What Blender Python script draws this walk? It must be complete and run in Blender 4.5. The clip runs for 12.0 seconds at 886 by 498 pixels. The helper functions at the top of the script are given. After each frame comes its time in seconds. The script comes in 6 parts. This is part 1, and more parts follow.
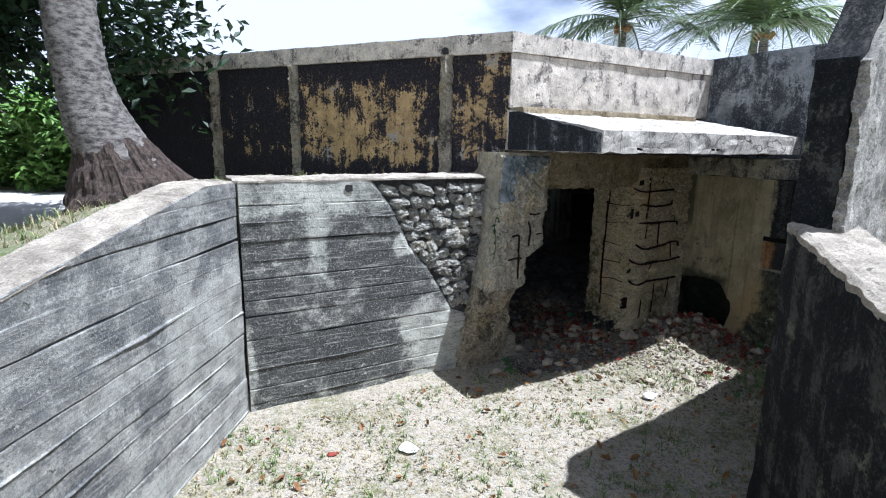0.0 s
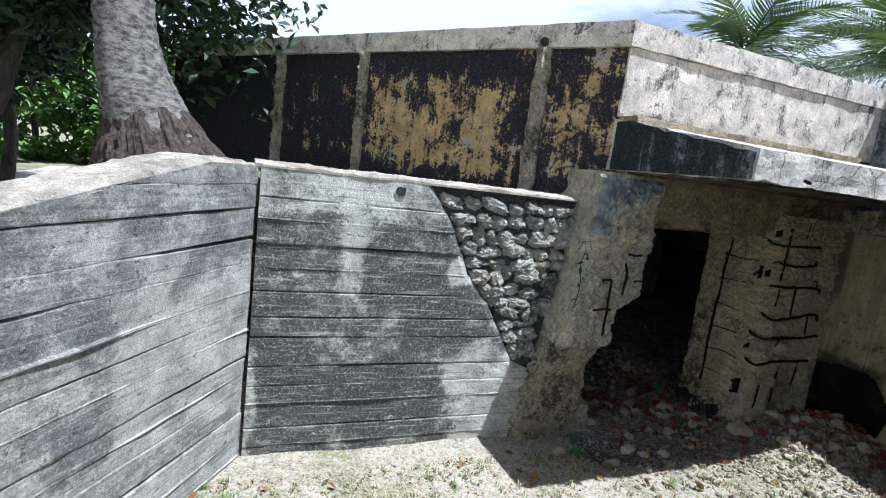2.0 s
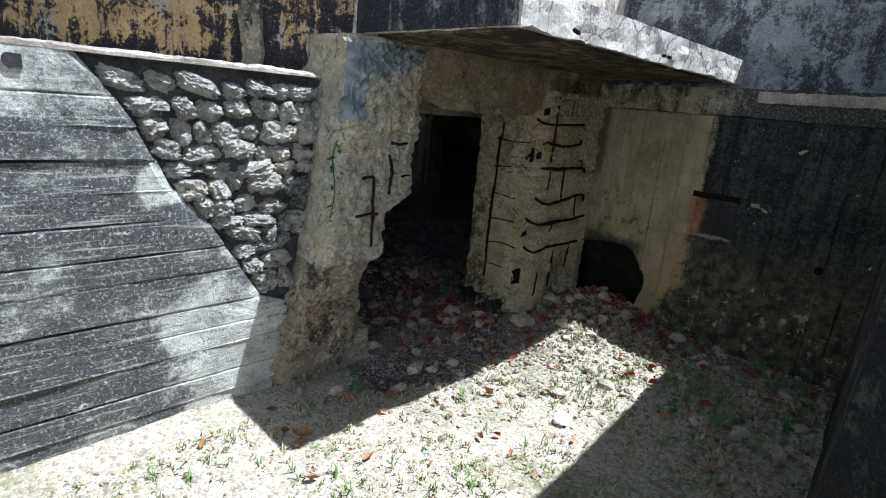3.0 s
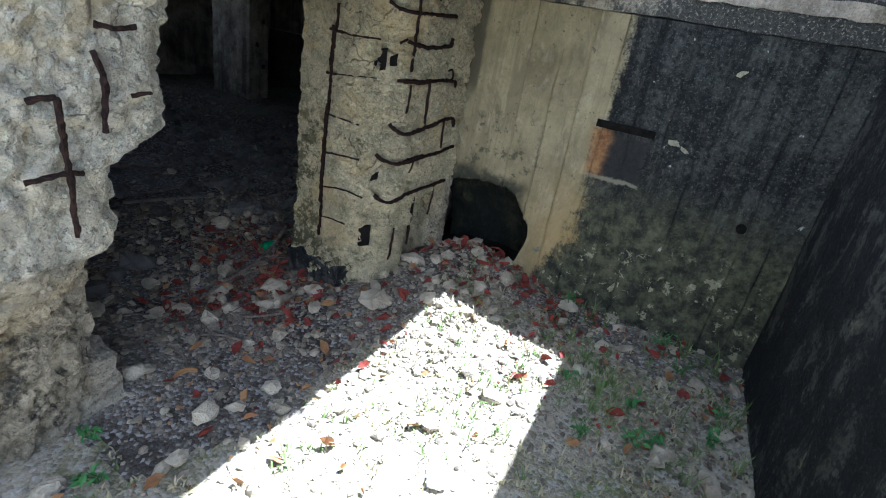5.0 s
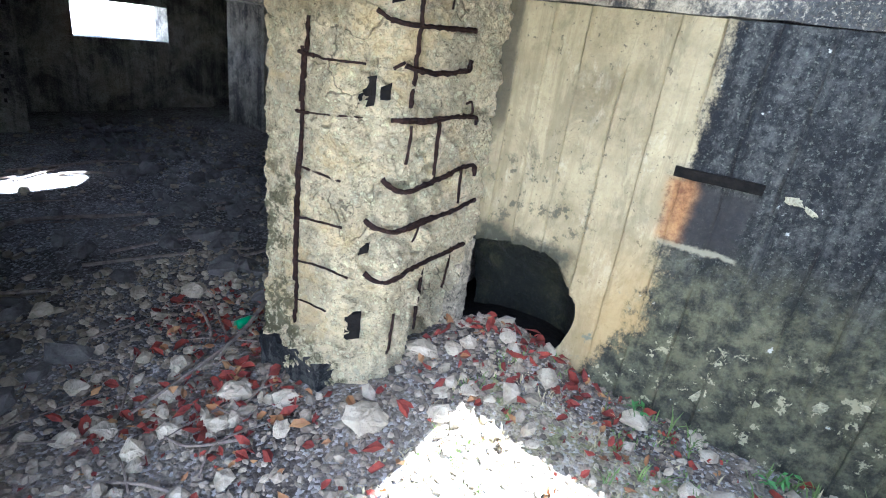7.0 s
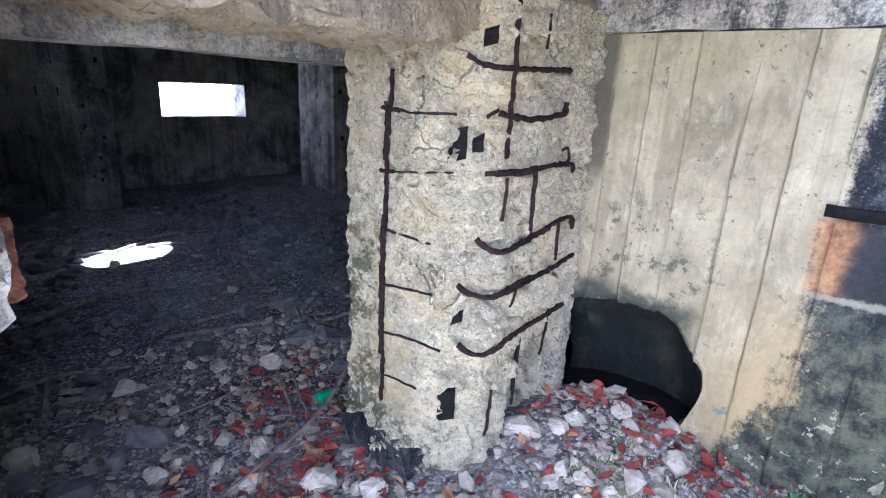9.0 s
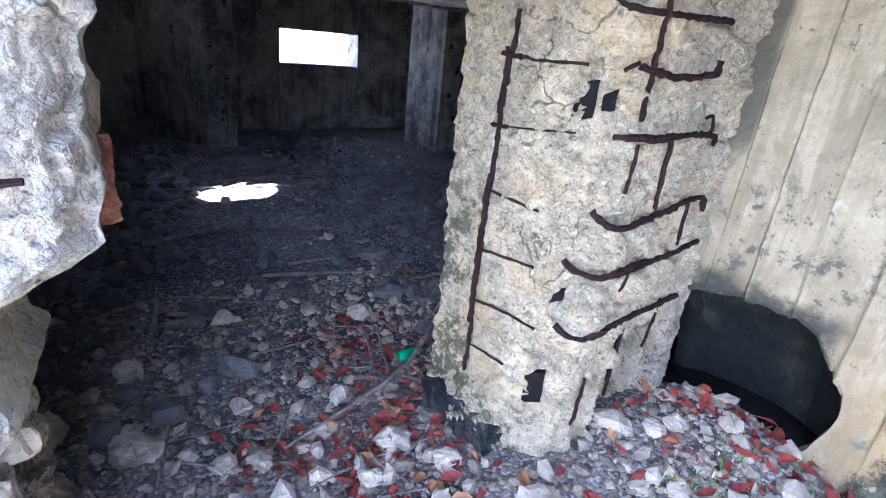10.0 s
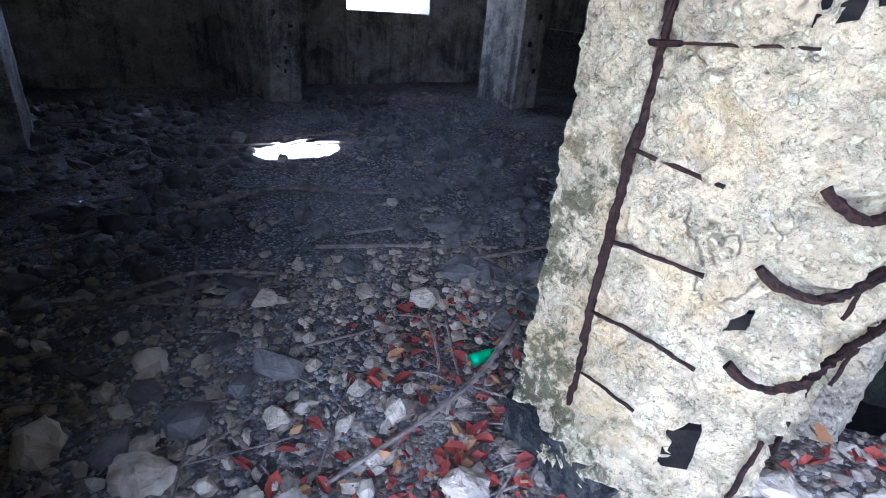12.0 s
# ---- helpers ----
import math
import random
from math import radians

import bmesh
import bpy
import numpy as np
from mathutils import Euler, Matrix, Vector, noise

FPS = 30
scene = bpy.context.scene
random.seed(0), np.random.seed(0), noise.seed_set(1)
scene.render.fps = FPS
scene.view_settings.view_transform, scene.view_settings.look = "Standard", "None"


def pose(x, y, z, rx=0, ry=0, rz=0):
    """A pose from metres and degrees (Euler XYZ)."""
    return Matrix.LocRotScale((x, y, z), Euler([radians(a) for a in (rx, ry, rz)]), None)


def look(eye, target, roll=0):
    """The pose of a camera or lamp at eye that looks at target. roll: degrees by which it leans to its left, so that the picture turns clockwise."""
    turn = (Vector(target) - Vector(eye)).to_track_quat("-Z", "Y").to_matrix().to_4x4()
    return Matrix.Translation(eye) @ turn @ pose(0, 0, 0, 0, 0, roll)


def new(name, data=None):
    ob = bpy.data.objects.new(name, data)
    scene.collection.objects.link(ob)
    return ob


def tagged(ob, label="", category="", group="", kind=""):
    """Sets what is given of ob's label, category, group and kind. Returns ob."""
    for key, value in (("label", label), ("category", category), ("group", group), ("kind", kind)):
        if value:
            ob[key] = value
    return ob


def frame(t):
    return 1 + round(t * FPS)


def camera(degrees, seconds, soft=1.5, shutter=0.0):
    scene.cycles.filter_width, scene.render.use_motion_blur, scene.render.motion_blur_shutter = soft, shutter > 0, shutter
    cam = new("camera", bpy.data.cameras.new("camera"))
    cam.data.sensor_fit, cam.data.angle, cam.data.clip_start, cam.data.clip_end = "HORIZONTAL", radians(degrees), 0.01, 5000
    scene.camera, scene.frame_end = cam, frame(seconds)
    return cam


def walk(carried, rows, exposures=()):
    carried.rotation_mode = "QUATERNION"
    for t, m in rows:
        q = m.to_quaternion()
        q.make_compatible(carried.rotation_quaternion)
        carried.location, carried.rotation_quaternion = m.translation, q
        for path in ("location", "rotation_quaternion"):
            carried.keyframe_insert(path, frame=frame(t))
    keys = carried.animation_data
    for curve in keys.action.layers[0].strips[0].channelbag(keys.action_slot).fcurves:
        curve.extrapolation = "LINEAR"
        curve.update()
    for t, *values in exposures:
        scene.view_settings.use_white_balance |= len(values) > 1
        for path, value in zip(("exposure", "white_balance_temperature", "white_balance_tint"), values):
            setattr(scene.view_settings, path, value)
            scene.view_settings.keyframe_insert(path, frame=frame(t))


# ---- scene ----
cam = camera(80.8, 12.0, 1.1)
PATH = [
    (0, (-3.545, -4.852, 2.624), (-2.584, -3.145, 2.224), 1),
    (0.5, (-3.456, -4.387, 2.609), (-2.732, -2.525, 2.523), 2.3),
    (1, (-3.427, -4.115, 2.521), (-2.911, -2.188, 2.388), 7),
    (1.5, (-3.358, -3.992, 2.492), (-2.746, -2.096, 2.318), 8.5),
    (2, (-2.993, -3.832, 2.394), (-2.263, -1.996, 2.087), 7.2),
    (2.5, (-2.507, -3.599, 2.2), (-1.54, -1.91, 1.738), 6.2),
    (3, (-2.156, -3.195, 2.159), (-0.8, -1.827, 1.62), 5.2),
    (3.2, (-2.016, -3.069, 2.133), (-0.589, -1.79, 1.558), 6.7),
    (4.8, (-1.023, -2.265, 2.09), (0.587, -1.386, 1.293), 9.8),
    (5, (-0.901, -2.22, 2.076), (0.732, -1.403, 1.26), 10),
    (5.5, (-0.474, -2.239, 2.101), (1.216, -1.524, 1.305), 8.4),
    (6, (-0.226, -2.059, 2.047), (1.519, -1.382, 1.343), 7.9),
    (6.5, (-0.03, -1.808, 2.014), (1.651, -1.014, 1.278), 9),
    (7, (0.073, -1.77, 2.032), (1.657, -0.811, 1.274), 8.1),
    (7.2, (0.117, -1.789, 2.044), (1.664, -0.765, 1.294), 7.5),
    (8.8, (0.213, -1.483, 1.993), (1.749, -0.318, 1.461), 2.3),
    (9, (0.219, -1.474, 1.973), (1.7, -0.27, 1.376), 2.9),
    (9.5, (0.264, -1.409, 1.894), (1.634, -0.118, 1.219), 5.1),
    (10, (0.313, -1.317, 1.903), (1.525, 0.087, 1.158), 6),
    (10.5, (0.359, -1.142, 1.855), (1.464, 0.329, 1.069), 6),
    (11, (0.4, -0.994, 1.808), (1.501, 0.431, 0.937), 6.6),
    (11.5, (0.566, -0.85, 1.746), (1.612, 0.593, 0.837), 6.3),
    (12, (0.653, -0.714, 1.69), (1.64, 0.776, 0.792), 5.1),
]
walk(cam, [(t, look(eye, target, roll)) for t, eye, target, roll in PATH],
     exposures=[(0, 0.98, 5150, 14), (0.6, 0.90, 5150, 14), (1.2, 0.82, 5150, 14), (2.0, 1.0, 5150, 13), (2.5, 1.25, 5150, 13), (3.2, 1.46, 5150, 13), (4.8, 2.68, 4900, 11), (5.5, 3.62, 4880, 11), (6.5, 4.55, 4850, 14), (7.2, 4.72, 4780, 16), (8.8, 4.75, 4560, 25), (10.5, 5.08, 4460, 27), (12, 5.3, 4500, 24)])

# ---- world and sun ----
SUN = Vector((0.85, -0.75, 2.7)).normalized()
world = bpy.data.worlds.new("world")
scene.world = world
world.use_nodes = True
wn, wl = world.node_tree.nodes, world.node_tree.links
wn.clear()
sky = wn.new("ShaderNodeTexSky")
sky.sky_type, sky.sun_disc = "NISHITA", False
sky.sun_elevation, sky.sun_rotation = math.asin(SUN.z), math.atan2(SUN.x, SUN.y)
wc = wn.new("ShaderNodeTexCoord")
wm = wn.new("ShaderNodeMapping")
wm.inputs["Scale"].default_value = (1.0, 1.0, 2.6)
wz = wn.new("ShaderNodeTexNoise")
wz.inputs["Scale"].default_value, wz.inputs["Detail"].default_value, wz.inputs["Roughness"].default_value = 2.3, 7.0, 0.55
ws = wn.new("ShaderNodeSeparateXYZ")
wh = wn.new("ShaderNodeMapRange")      # cumulus crowd together towards the horizon, all round
wh.inputs["From Min"].default_value, wh.inputs["From Max"].default_value = 0.38, 0.85
wh.inputs["To Min"].default_value, wh.inputs["To Max"].default_value = 0.14, -0.16
wa = wn.new("ShaderNodeMath")
wr = wn.new("ShaderNodeValToRGB")
wr.color_ramp.elements[0].position, wr.color_ramp.elements[1].position = 0.36, 0.56
wr.color_ramp.elements[0].color = (0.05, 0.05, 0.05, 1)
wx = wn.new("ShaderNodeMix")
wx.data_type = "RGBA"
wx.inputs["B"].default_value = (13.6, 13.8, 14.0, 1)
wb = wn.new("ShaderNodeBackground")
wb.inputs["Strength"].default_value = 0.041
wo = wn.new("ShaderNodeOutputWorld")
wl.new(wc.outputs["Generated"], wm.inputs["Vector"])
wl.new(wm.outputs["Vector"], wz.inputs["Vector"])
wl.new(wc.outputs["Generated"], ws.inputs["Vector"])
wl.new(ws.outputs["Z"], wh.inputs["Value"])
wl.new(wz.outputs["Fac"], wa.inputs[0])
wl.new(wh.outputs["Result"], wa.inputs[1])
wl.new(wa.outputs["Value"], wr.inputs["Fac"])
wl.new(wr.outputs["Color"], wx.inputs["Factor"])
wl.new(sky.outputs["Color"], wx.inputs["A"])
wl.new(wx.outputs["Result"], wb.inputs["Color"])
wl.new(wb.outputs["Background"], wo.inputs["Surface"])
sun = new("sun", bpy.data.lights.new("sun", "SUN"))
sun.data.energy, sun.data.angle, sun.data.color = 5.0, radians(0.5), (1.0, 0.96, 0.89)
sun.matrix_world = look(SUN * 30, (0, 0, 0))


# ---- materials ----
class Nodes:
    """A few short forms for node materials."""

    def __init__(self, name):
        self.m = bpy.data.materials.new(name)
        self.m.use_nodes = True
        self.t = self.m.node_tree
        self.bsdf = self.t.nodes["Principled BSDF"]
        tc = self.t.nodes.new("ShaderNodeTexCoord")
        self.p = tc.outputs["Object"]
        geo = self.t.nodes.new("ShaderNodeNewGeometry")
        self.pos = geo.outputs["Position"]
        self.island = geo.outputs["Random Per Island"]
        self.rand = self.t.nodes.new("ShaderNodeObjectInfo").outputs["Random"]

    def put(self, socket, v):
        if hasattr(v, "is_linked"):
            self.t.links.new(v, socket)
        else:
            socket.default_value = v

    def scaled(self, v, s):
        n = self.t.nodes.new("ShaderNodeMapping")
        self.put(n.inputs["Vector"], v)
        n.inputs["Scale"].default_value = s
        return n.outputs["Vector"]

    def noise(self, scale, detail=5, rough=0.6, vec=None, stretch=None, warp=0.0):
        n = self.t.nodes.new("ShaderNodeTexNoise")
        v = vec or self.pos
        if stretch:
            v = self.scaled(v, stretch)
        self.put(n.inputs["Vector"], v)
        n.inputs["Scale"].default_value, n.inputs["Detail"].default_value = scale, detail
        n.inputs["Roughness"].default_value, n.inputs["Distortion"].default_value = rough, warp
        return n.outputs["Fac"]

    def voronoi(self, scale, feature="F1", out="Distance", stretch=None, warp=0.0):
        n = self.t.nodes.new("ShaderNodeTexVoronoi")
        n.feature = feature
        v = self.scaled(self.pos, stretch) if stretch else self.pos
        if warp:
            w = self.t.nodes.new("ShaderNodeTexNoise")
            w.inputs["Scale"].default_value, w.inputs["Detail"].default_value = 3.0, 5.0
            self.put(w.inputs["Vector"], v)
            k = self.t.nodes.new("ShaderNodeVectorMath")
            k.operation = "MULTIPLY_ADD"
            self.put(k.inputs[0], w.outputs["Color"])
            k.inputs[1].default_value = (warp, warp, warp)
            self.put(k.inputs[2], v)
            v = k.outputs[0]
        self.put(n.inputs["Vector"], v)
        n.inputs["Scale"].default_value = scale
        return n.outputs[out]

    def ramp(self, v, a, b):
        n = self.t.nodes.new("ShaderNodeMapRange")
        n.interpolation_type = "SMOOTHSTEP"
        self.put(n.inputs["Value"], v)
        n.inputs["From Min"].default_value, n.inputs["From Max"].default_value = a, b
        return n.outputs["Result"]

    def math(self, op, a, b=0.0):
        n = self.t.nodes.new("ShaderNodeMath")
        n.operation = op
        self.put(n.inputs[0], a)
        self.put(n.inputs[1], b)
        return n.outputs[0]

    def axis(self, i):
        n = self.t.nodes.new("ShaderNodeSeparateXYZ")
        self.put(n.inputs[0], self.pos)
        return n.outputs[i]

    def patch(self, axis, a0, a1, soft, z0, z1, zsoft, wob=0.25):
        """A ragged stain between two places along an axis and two heights."""
        w = self.math("MULTIPLY", self.math("SUBTRACT", self.noise(4.0, 6, 0.65), 0.5), wob)
        q, z = self.math("ADD", self.axis(axis), w), self.math("ADD", self.axis(2), w)
        f = self.math("MULTIPLY", self.ramp(q, a0 - soft, a0 + soft), self.ramp(q, a1 + soft, a1 - soft))
        return self.math("MULTIPLY", f, self.math("MULTIPLY", self.ramp(z, z0 - zsoft, z0 + zsoft), self.ramp(z, z1 + zsoft, z1 - zsoft)))

    def mix(self, f, a, b):
        n = self.t.nodes.new("ShaderNodeMix")
        n.data_type = "RGBA"
        self.put(n.inputs["Factor"], f)
        for k, v in (("A", a), ("B", b)):
            self.put(n.inputs[k], (*v, 1) if isinstance(v, tuple) and len(v) == 3 else v)
        return n.outputs["Result"]

    def done(self, colour, rough=0.9, bump=None, depth=0.01, strength=0.6, spec=0.25, metal=0.0):
        self.put(self.bsdf.inputs["Base Color"], (*colour, 1) if isinstance(colour, tuple) else colour)
        self.put(self.bsdf.inputs["Roughness"], rough)
        self.bsdf.inputs["Specular IOR Level"].default_value = spec
        self.bsdf.inputs["Metallic"].default_value = metal
        if bump is not None:
            n = self.t.nodes.new("ShaderNodeBump")
            n.inputs["Strength"].default_value, n.inputs["Distance"].default_value = strength, depth
            self.put(n.inputs["Height"], bump)
            self.t.links.new(n.outputs["Normal"], self.bsdf.inputs["Normal"])
        return self.m


def concrete(name, light, dark, cover, streak=(7, 7, 0.5), spots=None, spot_cover=0.6, rough_scale=60, depth=0.012, blotch=1.3, edge=0.06, grit=0.45, grain=0.0, cracks=0.0, stains=()):
    """Old cast concrete under black mould: blotches, streaks that run down, grit. cover: about how much is mouldy."""
    n = Nodes(name)
    big = n.noise(blotch, 10, 0.72, warp=0.5)
    run = n.noise(1.0, 7, 0.7, stretch=streak)
    fine = n.noise(38, 7, 0.78)
    mould = n.math("ADD", n.math("ADD", n.math("MULTIPLY", big, 0.47), n.math("MULTIPLY", run, 0.27)), n.math("MULTIPLY", fine, 0.30))
    for amount, *where in stains:
        mould = n.math("ADD", mould, n.math("MULTIPLY", n.patch(*where), amount))
    f = n.ramp(mould, 0.52 + (0.5 - cover) * 0.3 - edge, 0.52 + (0.5 - cover) * 0.3 + edge)
    tone = n.ramp(n.noise(4.5, 9, 0.75), 0.3, 0.7)
    lightc = n.mix(tone, tuple(c * 0.55 for c in light), tuple(min(0.85, c * 1.35) for c in light))
    if cracks:
        line = n.voronoi(cracks, "DISTANCE_TO_EDGE", "Distance", warp=0.35)
        lightc = n.mix(n.math("MULTIPLY", n.ramp(line, 0.022, 0.006), 0.8), lightc, tuple(c * 0.12 for c in light))
    if spots:
        s = n.ramp(n.math("ADD", n.math("MULTIPLY", n.noise(2.2, 6, 0.62, warp=0.4), 0.7), n.math("MULTIPLY", n.noise(9, 5, 0.65), 0.3)), spot_cover - 0.025, spot_cover + 0.02)
        lightc = n.mix(s, lightc, spots)
    col = n.mix(f, lightc, n.mix(n.ramp(fine, 0.3, 0.75), tuple(c * 0.35 for c in dark), tuple(c * 2.1 for c in dark)))
    if grain:
        lines = n.noise(1.0, 7, 0.7, stretch=(2.2, 2.2, 42), warp=0.3)
        col = n.mix(n.math("MULTIPLY", n.ramp(lines, 0.53, 0.62), grain), col, tuple(c * 0.16 for c in light))
        col = n.mix(n.math("MULTIPLY", n.ramp(lines, 0.46, 0.36), grain * 0.8), col, tuple(min(0.8, c * 1.35) for c in light))
        patch = n.math("ADD", n.math("MULTIPLY", n.noise(3.2, 8, 0.7, stretch=(1, 1, 1.8)), 0.75), n.math("MULTIPLY", fine, 0.25))
        col = n.mix(n.math("MULTIPLY", n.ramp(patch, 0.60, 0.64), 0.7), col, tuple(min(0.8, c * 1.4) for c in light))
    speck = n.noise(85, 3, 0.7, warp=0.4)
    col = n.mix(n.math("MULTIPLY", n.ramp(speck, 0.50, 0.60), grit), col, tuple(c * 0.22 for c in light))
    col = n.mix(n.math("MULTIPLY", n.ramp(n.noise(60, 3, 0.7, warp=0.4), 0.56, 0.63), grit * 0.8), col, tuple(min(0.8, c * 1.35) for c in light))
    pits = n.ramp(n.noise(22, 3, 0.5), 0.27, 0.36)
    col = n.mix(n.math("MULTIPLY", n.math("SUBTRACT", 1.0, pits), 0.65), col, tuple(c * 0.25 for c in light))
    h = n.math("ADD", n.math("MULTIPLY", n.noise(rough_scale, 7, 0.8), 0.8), n.math("ADD", n.math("MULTIPLY", pits, 0.5), n.math("MULTIPLY", n.noise(11, 6, 0.65), 0.8)))
    return n.done(col, 0.93, h, depth, 1.0)


def aggregate(name, light, dark, tint, scale=24, moss_at=0.57, algae=None):
    """Broken concrete that shows its gravel."""
    n = Nodes(name)
    coarse = n.noise(5, 8, 0.72)
    mid = n.noise(24, 7, 0.78)
    col = n.mix(n.ramp(coarse, 0.3, 0.7), tuple(c * 0.60 for c in light), tuple(min(0.85, c * 1.2) for c in light))
    col = n.mix(n.math("MULTIPLY", n.ramp(mid, 0.55, 0.64), 0.72), col, tuple(c * 0.22 for c in light))
    col = n.mix(n.math("MULTIPLY", n.ramp(mid, 0.45, 0.36), 0.6), col, tuple(min(0.85, c * 1.5) for c in light))
    relief = n.math("MULTIPLY", mid, 1.0)
    for k, (s, share) in enumerate(((scale * 0.7, 0.66), (scale * 1.6, 0.5))):
        vor = n.t.nodes.new("ShaderNodeTexVoronoi")
        n.put(vor.inputs["Vector"], n.pos)
        vor.inputs["Scale"].default_value = s
        sep = n.t.nodes.new("ShaderNodeSeparateColor")
        n.t.links.new(vor.outputs["Color"], sep.inputs[0])
        ragged = n.math("ADD", vor.outputs["Distance"], n.math("MULTIPLY", n.math("SUBTRACT", n.noise(48, 5, 0.75), 0.5), 1.1))
        one = n.ramp(sep.outputs[0], share, share + 0.03)
        ring = n.math("MULTIPLY", one, n.math("MULTIPLY", n.ramp(ragged, 0.30, 0.42), n.ramp(ragged, 0.62, 0.46)))
        stone = n.math("MULTIPLY", one, n.ramp(ragged, 0.42, 0.32))
        col = n.mix(n.math("MULTIPLY", ring, 0.22), col, tuple(c * 0.25 for c in light))
        col = n.mix(n.math("MULTIPLY", stone, 0.55), col, n.mix(sep.outputs[1], tuple(c * 0.7 for c in tint), tuple(min(0.85, c * 1.45) for c in light)))
        relief = n.math("ADD", relief, n.math("MULTIPLY", n.math("SUBTRACT", stone, ring), 0.16))
    # Pits are darkened in the colour as well, like shade in crevices
    pits = n.ramp(n.noise(46, 5, 0.7, warp=0.6), 0.41, 0.34)
    col = n.mix(n.math("MULTIPLY", pits, 0.75), col, tuple(c * 0.14 for c in light))
    relief = n.math("SUBTRACT", relief, n.math("MULTIPLY", pits, 0.35))
    fine = n.noise(120, 4, 0.8)
    col = n.mix(n.math("MULTIPLY", n.ramp(fine, 0.55, 0.63), 0.40), col, tuple(c * 0.25 for c in light))
    moss = n.ramp(n.math("ADD", n.math("MULTIPLY", n.noise(1.5, 7, 0.68), 0.62), n.math("MULTIPLY", n.noise(26, 6, 0.78), 0.38)), moss_at - 0.045, moss_at + 0.045)
    col = n.mix(n.math("MULTIPLY", moss, 0.9), col, n.mix(fine, tuple(c * 0.5 for c in dark), tuple(c * 1.8 for c in dark)))
    warm = n.ramp(n.noise(2.6, 6, 0.7, warp=0.5), 0.52, 0.66)
    col = n.mix(n.math("MULTIPLY", warm, 0.45), col, n.mix(fine, tuple(c * k for c, k in zip(light, (0.75, 0.62, 0.38))), tuple(c * k for c, k in zip(light, (1.2, 1.05, 0.75)))))
    crack = n.voronoi(5.2, "DISTANCE_TO_EDGE", "Distance", warp=0.3)
    some = n.ramp(n.noise(3.1, 4, 0.6), 0.54, 0.64)
    col = n.mix(n.math("MULTIPLY", n.math("MULTIPLY", n.ramp(crack, 0.030, 0.006), some), 0.65), col, tuple(c * 0.12 for c in light))
    relief = n.math("SUBTRACT", relief, n.math("MULTIPLY", n.math("MULTIPLY", n.ramp(crack, 0.05, 0.0), some), 0.5))
    for where in algae or ():
        f = n.math("MULTIPLY", n.patch(*where), n.ramp(n.math("ADD", n.math("MULTIPLY", n.noise(6, 7, 0.72), 0.6), n.math("MULTIPLY", mid, 0.4)), 0.47, 0.55))
        col = n.mix(n.math("MULTIPLY", f, 0.8), col, n.mix(fine, (0.03, 0.032, 0.014), (0.15, 0.142, 0.065)))
    h = n.math("ADD", n.math("MULTIPLY", n.noise(80, 6, 0.8), 0.5), relief)
    return n.done(col, 0.95, h, 0.042, 1.0)


M = {}
M["grey"] = concrete("grey_cast_concrete", (0.47, 0.46, 0.385), (0.055, 0.055, 0.051), 0.63, streak=(3, 3, 7), rough_scale=80, blotch=1.9, edge=0.055, grit=0.45, grain=0.5, stains=(
    (-0.10, 0, -2.27, -2.08, 0.05, 1.35, 2.4, 0.15, 0.1), (-0.11, 0, -1.20, 0.0, 0.15, -0.3, 0.86, 0.10, 0.5), (0.07, 0, -1.75, -1.12, 0.15, 0.86, 1.50, 0.12, 0.5),
    (0.06, 0, -2.80, -1.40, 0.2, 0.30, 0.78, 0.12, 0.5), (-0.07, 0, -3.0, -1.5, 0.1, 1.95, 2.4, 0.06), (-0.10, 0, -2.95, -2.82, 0.03, -0.3, 0.9, 0.1), (-0.12, 0, -1.35, -0.9, 0.05, 1.45, 1.66, 0.03)))
M["sloped"] = concrete("pale_cast_concrete", (0.38, 0.37, 0.32), (0.11, 0.11, 0.105), 0.50, streak=(2, 2, 6.0), rough_scale=80, blotch=2.2, edge=0.05, grit=0.45, grain=0.45, stains=(
    (-0.12, 1, -0.9, 0.0, 0.1, 0.6, 1.5, 0.15), (-0.10, 1, -6, 0.0, 0.1, -0.3, 0.35, 0.1)))
M["cap"] = concrete("sunbleached_concrete", (0.47, 0.41, 0.32), (0.17, 0.145, 0.11), 0.36, rough_scale=70, edge=0.08, grit=0.4, depth=0.02)
M["flake"] = concrete("pale_yellow_plaster", (0.36, 0.335, 0.22), (0.07, 0.07, 0.05), 0.35, edge=0.08)
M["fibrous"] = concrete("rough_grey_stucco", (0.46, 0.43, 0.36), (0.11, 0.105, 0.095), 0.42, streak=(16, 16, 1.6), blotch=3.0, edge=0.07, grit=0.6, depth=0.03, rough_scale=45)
# Darker below the band and at the foot; far end carries the tree's shade
M["ochre"] = concrete("mouldy_ochre_render", (0.43, 0.30, 0.14), (0.014, 0.014, 0.020), 0.57, stains=((0.10, 1, 4.0, 9, 0.3, 1, 4, 0.1), (0.035, 1, 2.5, 4.0, 0.2, 1, 4, 0.1), (-0.04, 1, 0.9, 2.4, 0.3, 2.35, 3.25, 0.25, 0.8), (0.05, 1, 0.3, 6, 0.1, 3.35, 3.7, 0.10), (0.05, 1, 0.3, 6, 0.1, 1.8, 2.40, 0.12)), streak=(10, 10, 0.9), spots=(0.33, 0.30, 0.25), spot_cover=0.56, blotch=4.2, edge=0.018, grit=0.12)
M["parapet"] = concrete("streaked_pale_render", (0.62, 0.55, 0.45), (0.085, 0.075, 0.068), 0.36, streak=(10, 10, 1.1), blotch=4.2, edge=0.03)
